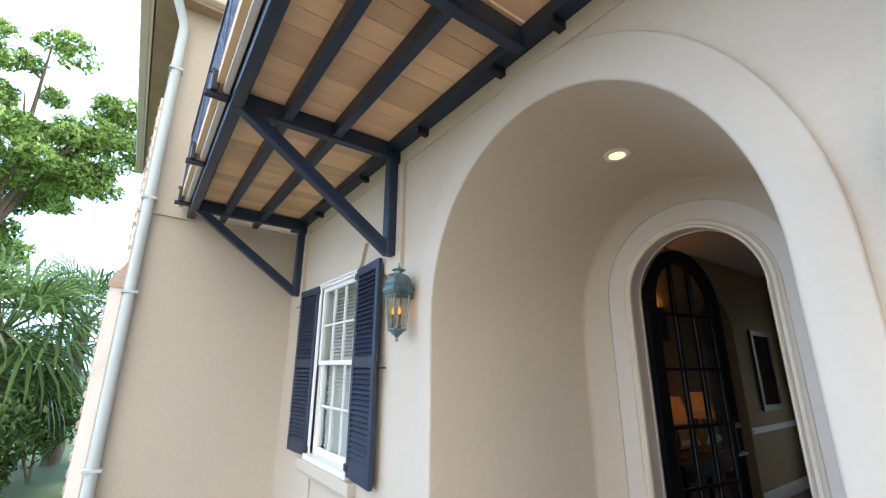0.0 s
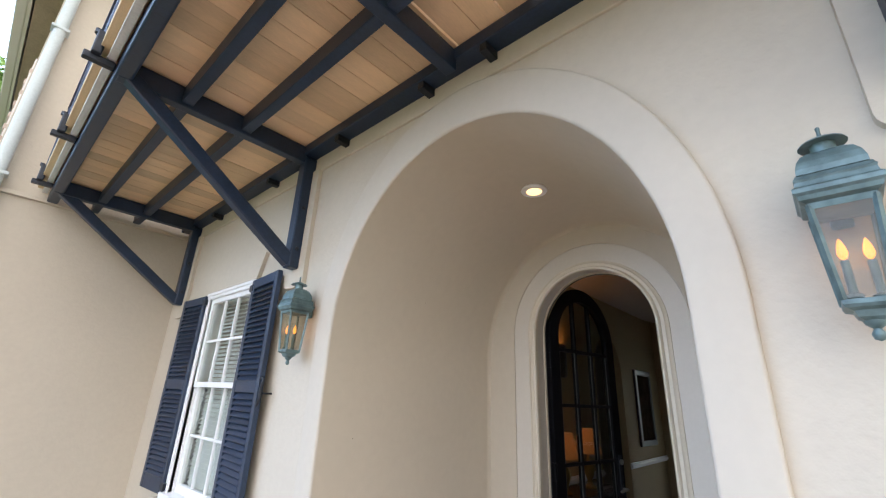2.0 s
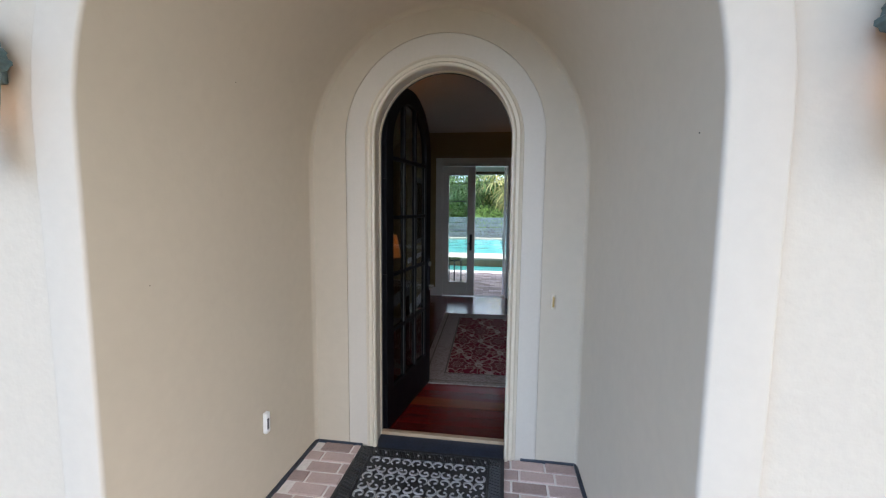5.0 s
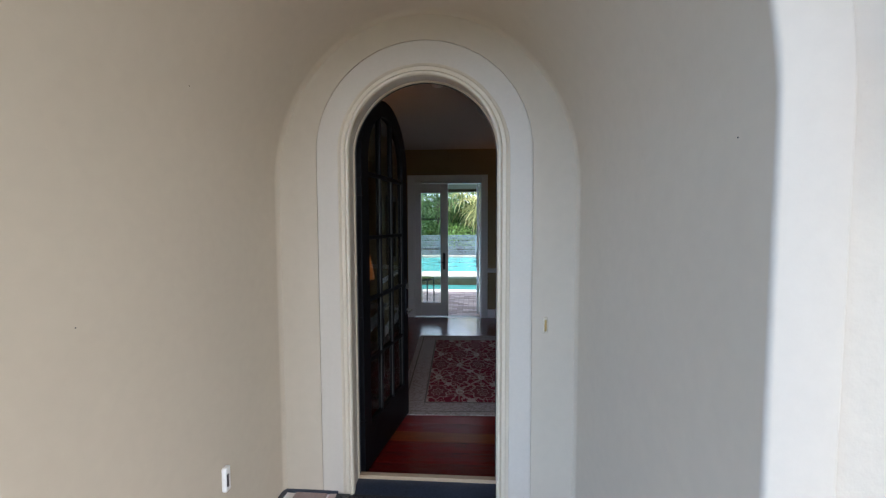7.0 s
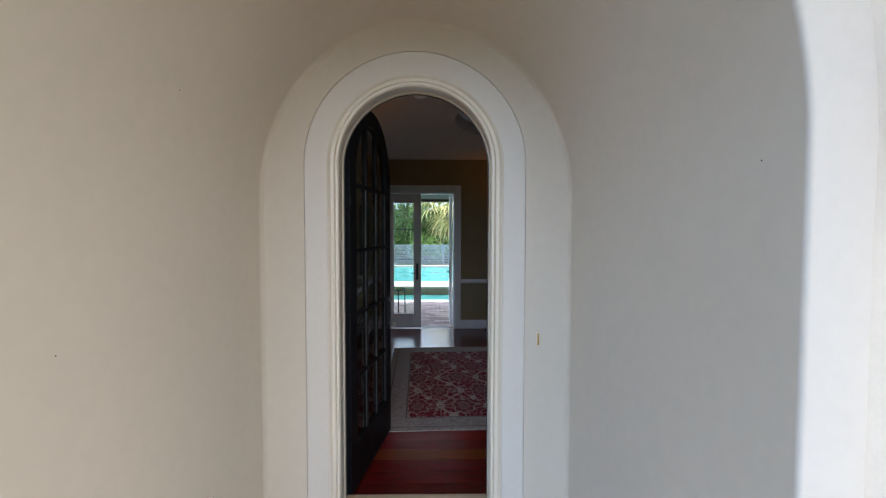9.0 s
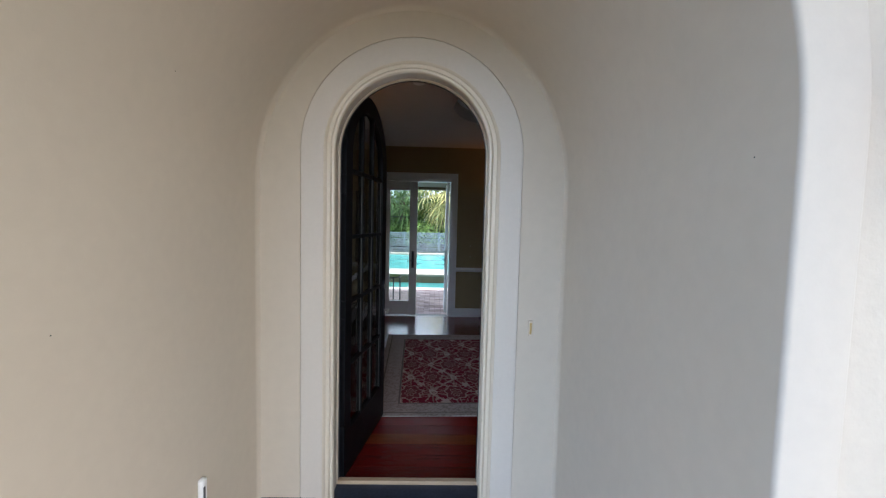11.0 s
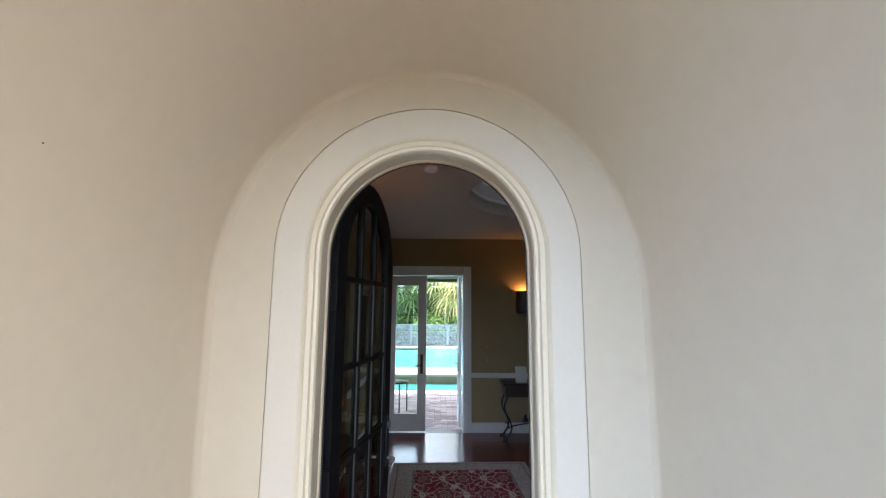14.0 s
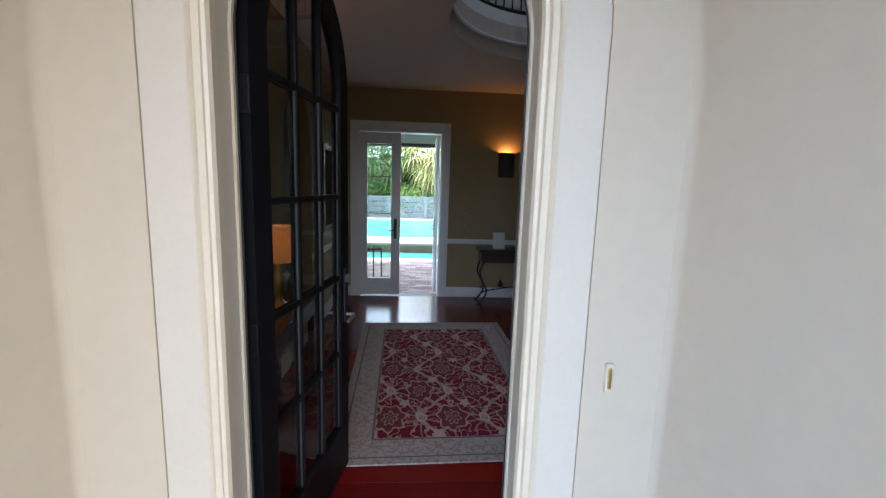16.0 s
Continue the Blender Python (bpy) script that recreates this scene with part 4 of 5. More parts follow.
for s_ in (-1, 1):
    b = bmesh.new()
    box(b, 0.022 * s_, 0.030 * s_, LW - 0.075, LW - 0.03, 0.84, 1.12, 0.003)
    plate = part("handle_plate", b, IRON, front_door)
    b2 = bmesh.new()
    tube(b2, [(0.028 * s_, LW - 0.052, 0.88), (0.07 * s_, LW - 0.052, 0.88), (0.075 * s_, LW - 0.07, 0.88), (0.075 * s_, LW - 0.16, 0.875)], 0.009, 8)
    lathe(b2, [(0, 0), (0.02, 0.002), (0.022, 0.014), (0, 0.018)], 12, (0, 0, 0), pose(0.028 * s_, LW - 0.052, 1.07, 0, 90 * s_, 0))
    bmesh.ops.transform(b2, matrix=turn, verts=b2.verts)
    plate.data.transform(turn)
    part("lever", b2, CHROME, plate, "worn nickel lever", smooth=50)
for z in (0.28, 1.05, 1.8):
    b = bmesh.new()
    box(b, -0.028, 0.028, -0.012, 0.010, z - 0.055, z + 0.055, 0.004)
    lathe(b, [(0, -0.065), (0.009, -0.06), (0.009, 0.06), (0, 0.065)], 8, (-0.026, -0.008, z))
    bmesh.ops.transform(b, matrix=turn, verts=b.verts)
    part("hinge", b, DOORBLACK, front_door)

# ---- hall: woodwork ----
b = bmesh.new()
CW = 0.105
for a, c in ((FY0 - CW, FY0), (FY1, FY1 + CW)):
    box(b, BX - 0.022, BX + 0.002, a, c, 0.0, FZ + CW, 0.005)
box(b, BX - 0.021, BX + 0.002, FY0, FY1, FZ, FZ + CW, 0.005)
box(b, BX, BX + 0.2, FY0 - 0.001, FY0 + 0.018, 0.0, FZ)
box(b, BX, BX + 0.2, FY1 - 0.018, FY1 + 0.001, 0.0, FZ)
box(b, BX, BX + 0.2, FY0, FY1, FZ - 0.03, FZ + 0.001)
structure("trim_garden_door", b, WHITE, "white casing round the garden doors")
b = bmesh.new()
box(b, BX - 0.018, BX + 0.002, HR, FY0 - CW, 0.0, 0.145, 0.006)
box(b, BX - 0.018, BX + 0.002, FY1 + CW, HL, 0.0, 0.145, 0.006)
box(b, 4.41, 6.52, HL - 0.018, HL + 0.002, 0.0, 0.145, 0.006)
box(b, 7.38, BX, HL - 0.018, HL + 0.002, 0.0, 0.145, 0.006)
structure("baseboard", b, WHITE, "white painted baseboard")
b = bmesh.new()
for z0_, z1_, d in ((0.765, 0.835, 0.018), (0.785, 0.815, 0.032)):
    box(b, BX - d, BX + 0.002, HR, FY0 - CW, z0_, z1_, 0.006)
    box(b, 4.41, 6.52, HL - d, HL + 0.002, z0_, z1_, 0.006)
    box(b, 7.38, BX, HL - d, HL + 0.002, z0_, z1_, 0.006)
structure("trim_chair_rail", b, WHITE, "white chair rail moulding")


def glazed_leaf(m, name):
    root = thing(name, "white glazed garden door with one tall divided pane", "door", (m.translation.x, m.translation.y, 0.0), "garden doors")
    w, h = 0.56, 2.24
    b = bmesh.new()
    box(b, 0, 0.044, 0, 0.125, 0, h, 0.004)
    box(b, 0, 0.044, w - 0.105, w, 0, h, 0.004)
    part("stile", b, WHITE, root)
    b = bmesh.new()
    box(b, 0.001, 0.043, 0.125, w - 0.105, 0, 0.235, 0.004)
    box(b, 0.001, 0.043, 0.125, w - 0.105, 2.09, h, 0.004)
    part("rail", b, WHITE, root)
    b = bmesh.new()
    for z in (1.15, 1.65):
        box(b, 0.012, 0.032, 0.125, w - 0.105, z - 0.007, z + 0.007)
    part("glazing_bar", b, DARKP, root)
    part("pane", bx(0.02, 0.024, 0.125, w - 0.105, 0.235, 2.09), GLASS, root).visible_shadow = False
    b = bmesh.new()
    box(b, -0.012, 0.0, 0.045, 0.085, 0.80, 1.08, 0.004)
    tube(b, [(-0.01, 0.065, 0.92), (-0.05, 0.065, 0.92), (-0.052, 0.10, 0.92), (-0.052, 0.16, 0.915)], 0.008, 8)
    part("handle", b, IRON, root, "black iron lever handle")
    for o in root.children:
        o.matrix_parent_inverse = Matrix()
    root.matrix_basis = m
    return root


glazed_leaf(pose(BX + 0.03, 2.603, 0.012), "garden_door")
glazed_leaf(pose(BX + 0.235, FY0 + 0.07, 0.012, 0, 0, -90) @ pose(0, 0, 0), "garden_door")
b = bmesh.new()
box(b, BX + 0.2, 12.35, -3, 8, 2.42, 2.55)
box(b, 12.15, 12.40, -3, 8, 2.36, 2.56, 0.01)
structure("ceiling_rear_porch", b, mat("dark_olive_porch_paint", (0.05, 0.043, 0.026), 0.8, vary=0.08, bump=0.1), "olive-tan ceiling of the covered rear porch")


# ---- hall: things ----
def wall_sconce(m):
    root = thing("wall_sconce", "dark bronze half-round wall sconce throwing amber light upward", "sconce", m.translation, "hall sconces")
    b = bmesh.new()
    N = 14
    ring = []
    for z in (-0.17, -0.15, 0.15, 0.165):
        r = 0.085 if abs(z) > 0.16 else 0.10
        ring.append([b.verts.new((r * math.sin(math.pi * k / N), r * 1.12 * math.cos(math.pi * k / N), z)) for k in range(N + 1)])
    for a, c in zip(ring, ring[1:]):
        for k in range(N):
            b.faces.new((a[k], a[k + 1], c[k + 1], c[k]))
    b.faces.new(ring[0])
    bmesh.ops.transform(b, matrix=m @ pose(0, 0, 0, 0, 0, 0), verts=b.verts)
    o = part("shade", b, DARKP, root, smooth=40)
    b = bx(-0.002, 0.012, -0.085, 0.085, -0.15, 0.14, 0.004, m)
    part("wall_plate", b, DARKP, root)
    part("bulb", lathe(bmesh.new(), [(0, 0.02), (0.02, 0.03), (0.028, 0.06), (0.018, 0.09), (0, 0.10)], 12, (0, 0, 0), m @ pose(0.045, 0, 0)), BULB, root, "glowing amber bulb", smooth=60)
    lamp("sconce_lamp", "POINT", m @ pose(0.05, 0, 0.13), 1.2, (1.0, 0.40, 0.11), 0.03)
    return root


wall_sconce(pose(BX - 0.001, 1.16, 1.87, 0, 0, 180))
wall_sconce(pose(5.56, HL - 0.001, 1.93, 0, 0, -90))

for z in (1.20, 1.02):
    sw = thing("switch_plate", "tan switch plate on the hall wall", "switch", (BX, 1.70, z), "switch plates")
    part("plate", bx(BX - 0.006, BX - 0.001, 1.665, 1.745, z - 0.06, z + 0.06, 0.002), OLIVE, sw)
    part("toggle", bx(BX - 0.014, BX - 0.004, 1.70, 1.71, z - 0.012, z + 0.012, 0.002), CASING, sw)
smoke = thing("smoke_detector", "white round smoke detector on the ceiling", "smoke detector", (5.58, 2.49, CZ))
part("body", lathe(bmesh.new(), [(0, -0.034), (0.03, -0.034), (0.05, -0.026), (0.058, -0.006), (0.058, -0.001), (0, -0.001)], 20, (5.58, 2.49, CZ)), PLASTIC, smoke, smooth=40)

# console with iron scroll legs
TX0, TX1, TY0, TY1 = 8.47, 8.84, 0.50, 1.53
con = thing("console_table", "dark console table with black iron scroll legs against the back wall", "console table", (8.66, 1.08, 0))
part("top", bx(TX0, TX1, TY0, TY1, 0.71, 0.748, 0.008), DARKWOOD, con)
part("apron", bx(TX0 + 0.025, TX1 - 0.02, TY0 + 0.03, TY1 - 0.03, 0.57, 0.71, 0.006), DARKWOOD, con)
for y, o in ((TY0 + 0.07, -1), (TY1 - 0.07, 1)):
    for x in (TX0 + 0.05, TX1 - 0.06):
        b = bmesh.new()
        pts = []
        for k in range(15):
            u = k / 14
            pts.append((x, y + o * (0.055 * math.sin(u * 2 * math.pi) * (1 - 0.25 * u) + 0.05 * max(0, u - 0.75) * 3), 0.575 - 0.565 * u))
        tube(b, pts, [0.014 - 0.004 * math.sin(math.pi * k / 14) for k in range(15)], 8)
        tube(b, [(x, pts[-1][1], 0.012), (x, pts[-1][1] + o * 0.03, 0.010), (x, pts[-1][1] + o * 0.045, 0.022)], 0.010, 8)
        part("leg", b, IRON, con, smooth=60)
    b = bmesh.new()
    pts = [(TX0 + 0.05 + (TX1 - TX0 - 0.11) * k / 8, y, 0.16 + 0.05 * math.sin(math.pi * k / 8)) for k in range(9)]
    tube(b, pts, 0.008, 8)
    part("side_stretcher", b, IRON, con, smooth=60)
b = bmesh.new()
tube(b, [(8.66, TY0 + 0.07 + (TY1 - TY0 - 0.14) * k / 16, 0.12 + 0.09 * (1 - abs(2 * k / 16 - 1)) ** 0.6) for k in range(17)], 0.009, 8)
lathe(b, [(0, 0.20), (0.03, 0.21), (0.045, 0.235), (0.022, 0.27), (0.014, 0.30), (0, 0.31)], 12, (8.66, 1.20, 0))
part("stretcher", b, IRON, con, smooth=60)
card = thing("display_card", "white printed card in a clear stand on the console", "card", (8.6, 1.26, 0.748))
b = bx(-0.003, 0.003, -0.08, 0.08, 0.0, 0.215, 0.001, pose(8.60, 1.26, 0.751, 0, 9, 0))
part("sheet", b, CREAMSHEET, card)
part("stand", bx(8.575, 8.64, 1.185, 1.335, 0.7485, 0.754, 0.002), PLASTIC, card)

# side console and lamps along the side wall
sidec = thing("side_table", "dark wooden side table along the hall wall", "side table", (5.55, HL - 0.2, 0))
part("top", bx(5.0, 6.1, HL - 0.36, HL - 0.03, 0.73, 0.765, 0.006), DARKWOOD, sidec)
part("apron", bx(5.04, 6.06, HL - 0.34, HL - 0.05, 0.62, 0.73, 0.004), DARKWOOD, sidec)
for x in (5.07, 6.03):
    for y in (HL - 0.32, HL - 0.07):
        part("leg", bx(x - 0.022, x + 0.022, y - 0.022, y + 0.022, 0.0, 0.63, 0.004), DARKWOOD, sidec)


def table_lamp(x, y, z, k):
    root = thing("table_lamp", "brass table lamp with a glowing amber shade on the side table", "table lamp", (x, y, z), "lamps on the side table")
    part("base", lathe(bmesh.new(), [(0, 0), (0.06 * k, 0.0), (0.062 * k, 0.012), (0.03 * k, 0.03), (0.018, 0.06), (0.045 * k, 0.12), (0.05 * k, 0.17), (0.02, 0.23), (0.01, 0.30 * k), (0, 0.30 * k)], 18, (x, y, z)), BRASS, root, smooth=60)
    sh = bmesh.new()
    N = 24
    r = [[sh.verts.new((x + q * math.cos(2 * math.pi * i / N), y + q * math.sin(2 * math.pi * i / N), z + h)) for i in range(N)] for q, h in ((0.13 * k, 0.30 * k), (0.085 * k, 0.52 * k))]
    for i in range(N):
        sh.faces.new((r[0][i], r[0][(i + 1) % N], r[1][(i + 1) % N], r[1][i]))
    part("shade", sh, SHADE, root, "amber glowing shade", smooth=60)
    lamp("table_lamp_bulb", "POINT", pose(x, y, z + 0.42 * k), 0.20, (1.0, 0.55, 0.26), 0.05)


n_, l_ = SHADE.node_tree.nodes, SHADE.node_tree.links
trs, ads = n_.new("ShaderNodeBsdfTranslucent"), n_.new("ShaderNodeAddShader")
trs.inputs["Color"].default_value = (0.11, 0.042, 0.014, 1)
l_.new(n_["Principled BSDF"].outputs[0], ads.inputs[0])
l_.new(trs.outputs[0], ads.inputs[1])
l_.new(ads.outputs[0], n_["Material Output"].inputs["Surface"])
n_["Principled BSDF"].inputs["Base Color"].default_value = (0.2, 0.1, 0.04, 1)
n_["Principled BSDF"].inputs["Emission Strength"].default_value = 0.04
table_lamp(5.25, HL - 0.19, 0.766, 0.95)
table_lamp(5.74, HL - 0.19, 0.766, 1.0)

pic = thing("framed_picture", "dark oil painting in a black frame on the hall wall", "picture", (8.12, HL, 1.5))
b = bmesh.new()
for a, c, d, e in ((7.80, 8.45, 1.93, 2.0), (7.80, 8.45, 1.0, 1.07), (7.80, 7.87, 1.07, 1.93), (8.38, 8.45, 1.07, 1.93)):
    box(b, a, c, HL - 0.035, HL - 0.002, d, e, 0.006)
part("frame", b, DARKP, pic)
part("canvas", bx(7.87, 8.38, HL - 0.016, HL - 0.002, 1.07, 1.93), PICTURE, pic)

# balustrade round the ceiling well
well = thing("gallery_balustrade", "black iron gallery railing round the ceiling well with a white curb", "balustrade", (OX, OY, CZ + 0.3))
b = bmesh.new()
N = 64
prof = ((OR - 0.015, CZ + 0.12), (OR - 0.03, CZ + 0.135), (OR - 0.03, CZ + 0.15), (OR + 0.02, CZ + 0.17), (OR + 0.02, CZ + 0.42), (OR + 0.14, CZ + 0.42), (OR + 0.14, CZ + 0.31))
rings = [[b.verts.new((OX + r * math.cos(2 * math.pi * i / N), OY + r * math.sin(2 * math.pi * i / N), z)) for i in range(N)] for r, z in prof]
for p, q in zip(rings, rings[1:]):
    for i in range(N):
        b.faces.new((p[i], p[(i + 1) % N], q[(i + 1) % N], q[i]))
part("curb", b, SKYWALL, well, "white curb with the blue of daylight in its colour", smooth=30)
for z, r in ((CZ + 0.46, 0.016), (CZ + 1.25, 0.022)):
    b = bmesh.new()
    tube(b, [(OX + (OR + 0.07) * math.cos(2 * math.pi * i / 48), OY + (OR + 0.07) * math.sin(2 * math.pi * i / 48), z) for i in range(49)], r, 6)
    part("rail", b, IRON, well, smooth=60)
first = None
for i in range(72):
    a = 2 * math.pi * i / 72
    if first is None:
        first = part("baluster", bx(-0.007, 0.007, -0.007, 0.007, 0.0, 0.84), IRON, well)
        ob = first
    else:
        ob = new("baluster", first.data)
        ob.parent, ob.matrix_parent_inverse = well, well.matrix_basis.inverted()
    ob.location = (OX + (OR + 0.07) * math.cos(a), OY + (OR + 0.07) * math.sin(a), CZ + 0.415)

# rug
rug_mat = bpy.data.materials.new("red_and_ivory_woven_rug")
rug_mat.use_nodes = True
n, l = rug_mat.node_tree.nodes, rug_mat.node_tree.links
pb = n["Principled BSDF"]
pb.inputs["Roughness"].default_value = 0.95
pb.inputs["Specular IOR Level"].default_value = 0.1


def nd(op, a, c=None, tree=(n, l)):
    q = tree[0].new("ShaderNodeMath")
    q.operation = op
    for k, v in enumerate((a, c)):
        if v is None:
            continue
        if isinstance(v, (int, float)):
            q.inputs[k].default_value = v
        else:
            tree[1].new(v, q.inputs[k])
    return q.outputs[0]


def mixcol(f, a, c):
    q = n.new("ShaderNodeMix")
    q.data_type = "RGBA"
    l.new(f, q.inputs["Factor"])
    for key, v in (("A", a), ("B", c)):
        if isinstance(v, tuple):
            q.inputs[key].default_value = (*v, 1)
        else:
            l.new(v, q.inputs[key])
    return q.outputs["Result"]


tc = n.new("ShaderNodeTexCoord")
sep = n.new("ShaderNodeSeparateXYZ")
wob = n.new("ShaderNodeTexNoise")
wob.inputs["Scale"].default_value = 6
l.new(tc.outputs["Object"], wob.inputs["Vector"])
l.new(tc.outputs["Object"], sep.inputs[0])
wv = nd("MULTIPLY", nd("SUBTRACT", wob.outputs["Fac"], 0.5), 0.075)
U, V = nd("ADD", sep.outputs["X"], wv), nd("ADD", sep.outputs["Y"], wv)
PU, PV, LONG = 0.76, 0.425, 1.55


def lattice(su, sv):
    """Distance and angle about the nearest point of one lattice, its cells longer than wide."""
    du = nd("MULTIPLY", nd("SUBTRACT", nd("FRACT", nd("ADD", nd("DIVIDE", U, PU), su)), 0.5), PU / LONG)
    dv = nd("MULTIPLY", nd("SUBTRACT", nd("FRACT", nd("ADD", nd("DIVIDE", V, PV), sv)), 0.5), PV)
    return nd("SQRT", nd("ADD", nd("MULTIPLY", du, du), nd("MULTIPLY", dv, dv))), nd("ARCTAN2", dv, du)


def between(v, lo, hi):
    return nd("MULTIPLY", nd("GREATER_THAN", v, lo), nd("LESS_THAN", v, hi))


def medallion(su, sv):
    """A rose flower: ivory scalloped outline, dusty petals with red gaps and a pale heart."""
    d, a = lattice(su, sv)
    petal = nd("COSINE", nd("MULTIPLY", a, 7))
    reach = nd("ADD", d, nd("MULTIPLY", petal, 0.011))
    outline = nd("MAXIMUM", between(reach, 0.094, 0.106), between(nd("SUBTRACT", d, nd("MULTIPLY", petal, 0.009)), 0.044, 0.054))
    rose = nd("LESS_THAN", reach, 0.096)
    vein = nd("MULTIPLY", between(d, 0.052, 0.090), nd("LESS_THAN", nd("ABSOLUTE", nd("SINE", nd("MULTIPLY", a, 7))), 0.34))
    heart = nd("MULTIPLY", nd("LESS_THAN", d, 0.034), nd("GREATER_THAN", nd("COSINE", nd("MULTIPLY", a, 6)), -0.2))
    return outline, rose, vein, heart


def palmette(su, sv):
    d, a = lattice(su, sv)
    ray = nd("GREATER_THAN", nd("COSINE", nd("MULTIPLY", a, 10)), nd("ADD", -0.1, nd("MULTIPLY", d, 7.5)))
    leaf = nd("MULTIPLY", ray, between(d, 0.030, 0.145))
    eye = between(d, 0.020, 0.036)
    d2, a2 = lattice(su + 0.25, sv + 0.25)
    bud = nd("LESS_THAN", nd("ADD", d2, nd("MULTIPLY", nd("COSINE", nd("MULTIPLY", a2, 5)), 0.008)), 0.034)
    return leaf, eye, bud


m1, m2, p1, p2 = medallion(0.0, 0.0), medallion(0.5, 0.5), palmette(0.5, 0.0), palmette(0.0, 0.5)
ring, rose, vein, heart = (nd("MAXIMUM", a_, b_) for a_, b_ in zip(m1, m2))
leafy, core, bud = (nd("MAXIMUM", a_, b_) for a_, b_ in zip(p1, p2))
# two families of waving vines cross and part into pointed cells
swing = nd("MULTIPLY", nd("COSINE", nd("DIVIDE", nd("MULTIPLY", U, 2 * math.pi), PU)), 0.25)


def vine(shift, op):
    v = nd("ABSOLUTE", nd("SUBTRACT", nd("FRACT", nd(op, nd("ADD", nd("DIVIDE", V, PV), shift), swing)), 0.5))
    leaflet = nd("MULTIPLY", nd("ABSOLUTE", nd("SINE", nd("MULTIPLY", U, 62))), 0.030)
    return nd("LESS_THAN", v, nd("ADD", 0.022, leaflet))


vines = nd("MAXIMUM", vine(0.25, "ADD"), vine(0.25, "SUBTRACT"))
small = n.new("ShaderNodeTexVoronoi")
small.inputs["Scale"].default_value = 34
l.new(tc.outputs["Object"], small.inputs["Vector"])
fleck = nd("LESS_THAN", small.outputs["Distance"], 0.20)
grain = n.new("ShaderNodeTexNoise")
grain.inputs["Scale"].default_value, grain.inputs["Detail"].default_value = 120, 3
l.new(tc.outputs["Object"], grain.inputs["Vector"])
ivory, red, deep, taupe = (0.50, 0.385, 0.335), (0.175, 0.014, 0.030), (0.170, 0.045, 0.052), (0.29, 0.185, 0.155)
col = mixcol(nd("MULTIPLY", fleck, 0.35), red, taupe)
col = mixcol(nd("MULTIPLY", leafy, 0.85), col, taupe)
tendril = n.new("ShaderNodeTexNoise")
tendril.inputs["Scale"].default_value, tendril.inputs["Detail"].default_value = 11, 1
l.new(tc.outputs["Object"], tendril.inputs["Vector"])
col = mixcol(nd("MULTIPLY", nd("LESS_THAN", nd("ABSOLUTE", nd("SUBTRACT", tendril.outputs["Fac"], 0.5)), 0.020), 0.6), col, ivory)
col = mixcol(nd("MULTIPLY", bud, 0.85), col, ivory)
col = mixcol(rose, col, deep)
col = mixcol(nd("MULTIPLY", vein, 0.8), col, red)
col = mixcol(nd("MULTIPLY", heart, 0.7), col, taupe)
col = mixcol(core, col, ivory)
faded = nd("ADD", 0.25, nd("MULTIPLY", grain.outputs["Fac"], 0.7))
col = mixcol(nd("MULTIPLY", nd("MULTIPLY", vines, nd("SUBTRACT", 1.0, rose)), faded), col, ivory)
col = mixcol(nd("MULTIPLY", ring, faded), col, ivory)
# border: pale grey, with a faint vine, between two dark lines
RL, RW = 2.46, 1.52
ax, ay = nd("ABSOLUTE", sep.outputs["X"]), nd("ABSOLUTE", sep.outputs["Y"])
edge = nd("MINIMUM", nd("SUBTRACT", RL / 2, ax), nd("SUBTRACT", RW / 2, ay))
bn = n.new("ShaderNodeTexNoise")
bn.inputs["Scale"].default_value, bn.inputs["Detail"].default_value = 22, 4
l.new(tc.outputs["Object"], bn.inputs["Vector"])
bcol = mixcol(nd("LESS_THAN", nd("ABSOLUTE", nd("SUBTRACT", bn.outputs["Fac"], 0.5)), 0.035), (0.40, 0.335, 0.31), (0.28, 0.225, 0.21))
bcol = mixcol(nd("MULTIPLY", nd("LESS_THAN", small.outputs["Distance"], 0.16), 0.35), bcol, (0.24, 0.16, 0.15))
line = nd("LESS_THAN", nd("ABSOLUTE", nd("SUBTRACT", edge, 0.235)), 0.008)
line2 = nd("LESS_THAN", nd("ABSOLUTE", nd("SUBTRACT", edge, 0.06)), 0.006)
col = mixcol(nd("LESS_THAN", edge, 0.245), col, bcol)
col = mixcol(nd("MAXIMUM", line, line2), col, (0.17, 0.14, 0.13))
tone = n.new("ShaderNodeMapRange")
tone.inputs["To Min"].default_value, tone.inputs["To Max"].default_value = 0.75, 1.2
l.new(grain.outputs["Fac"], tone.inputs["Value"])
sc = n.new("ShaderNodeVectorMath")
sc.operation = "SCALE"
l.new(col, sc.inputs[0])
l.new(tone.outputs["Result"], sc.inputs["Scale"])
l.new(sc.outputs[0], pb.inputs["Base Color"])
bmp = n.new("ShaderNodeBump")
bmp.inputs["Strength"].default_value = 0.5
bmp.inputs["Distance"].default_value = 0.003
l.new(grain.outputs["Fac"], bmp.inputs["Height"])
l.new(bmp.outputs["Normal"], pb.inputs["Normal"])
b = bmesh.new()
box(b, -RL / 2, RL / 2, -RW / 2, RW / 2, 0.0, 0.010, 0.003)
rug = part("rug", b, rug_mat, None, "red and ivory floral wool rug on the wooden floor")
rug.matrix_basis = pose(6.46, 2.12, 0.001, 0, 0, 2.2)
tagged(rug, category="rug")
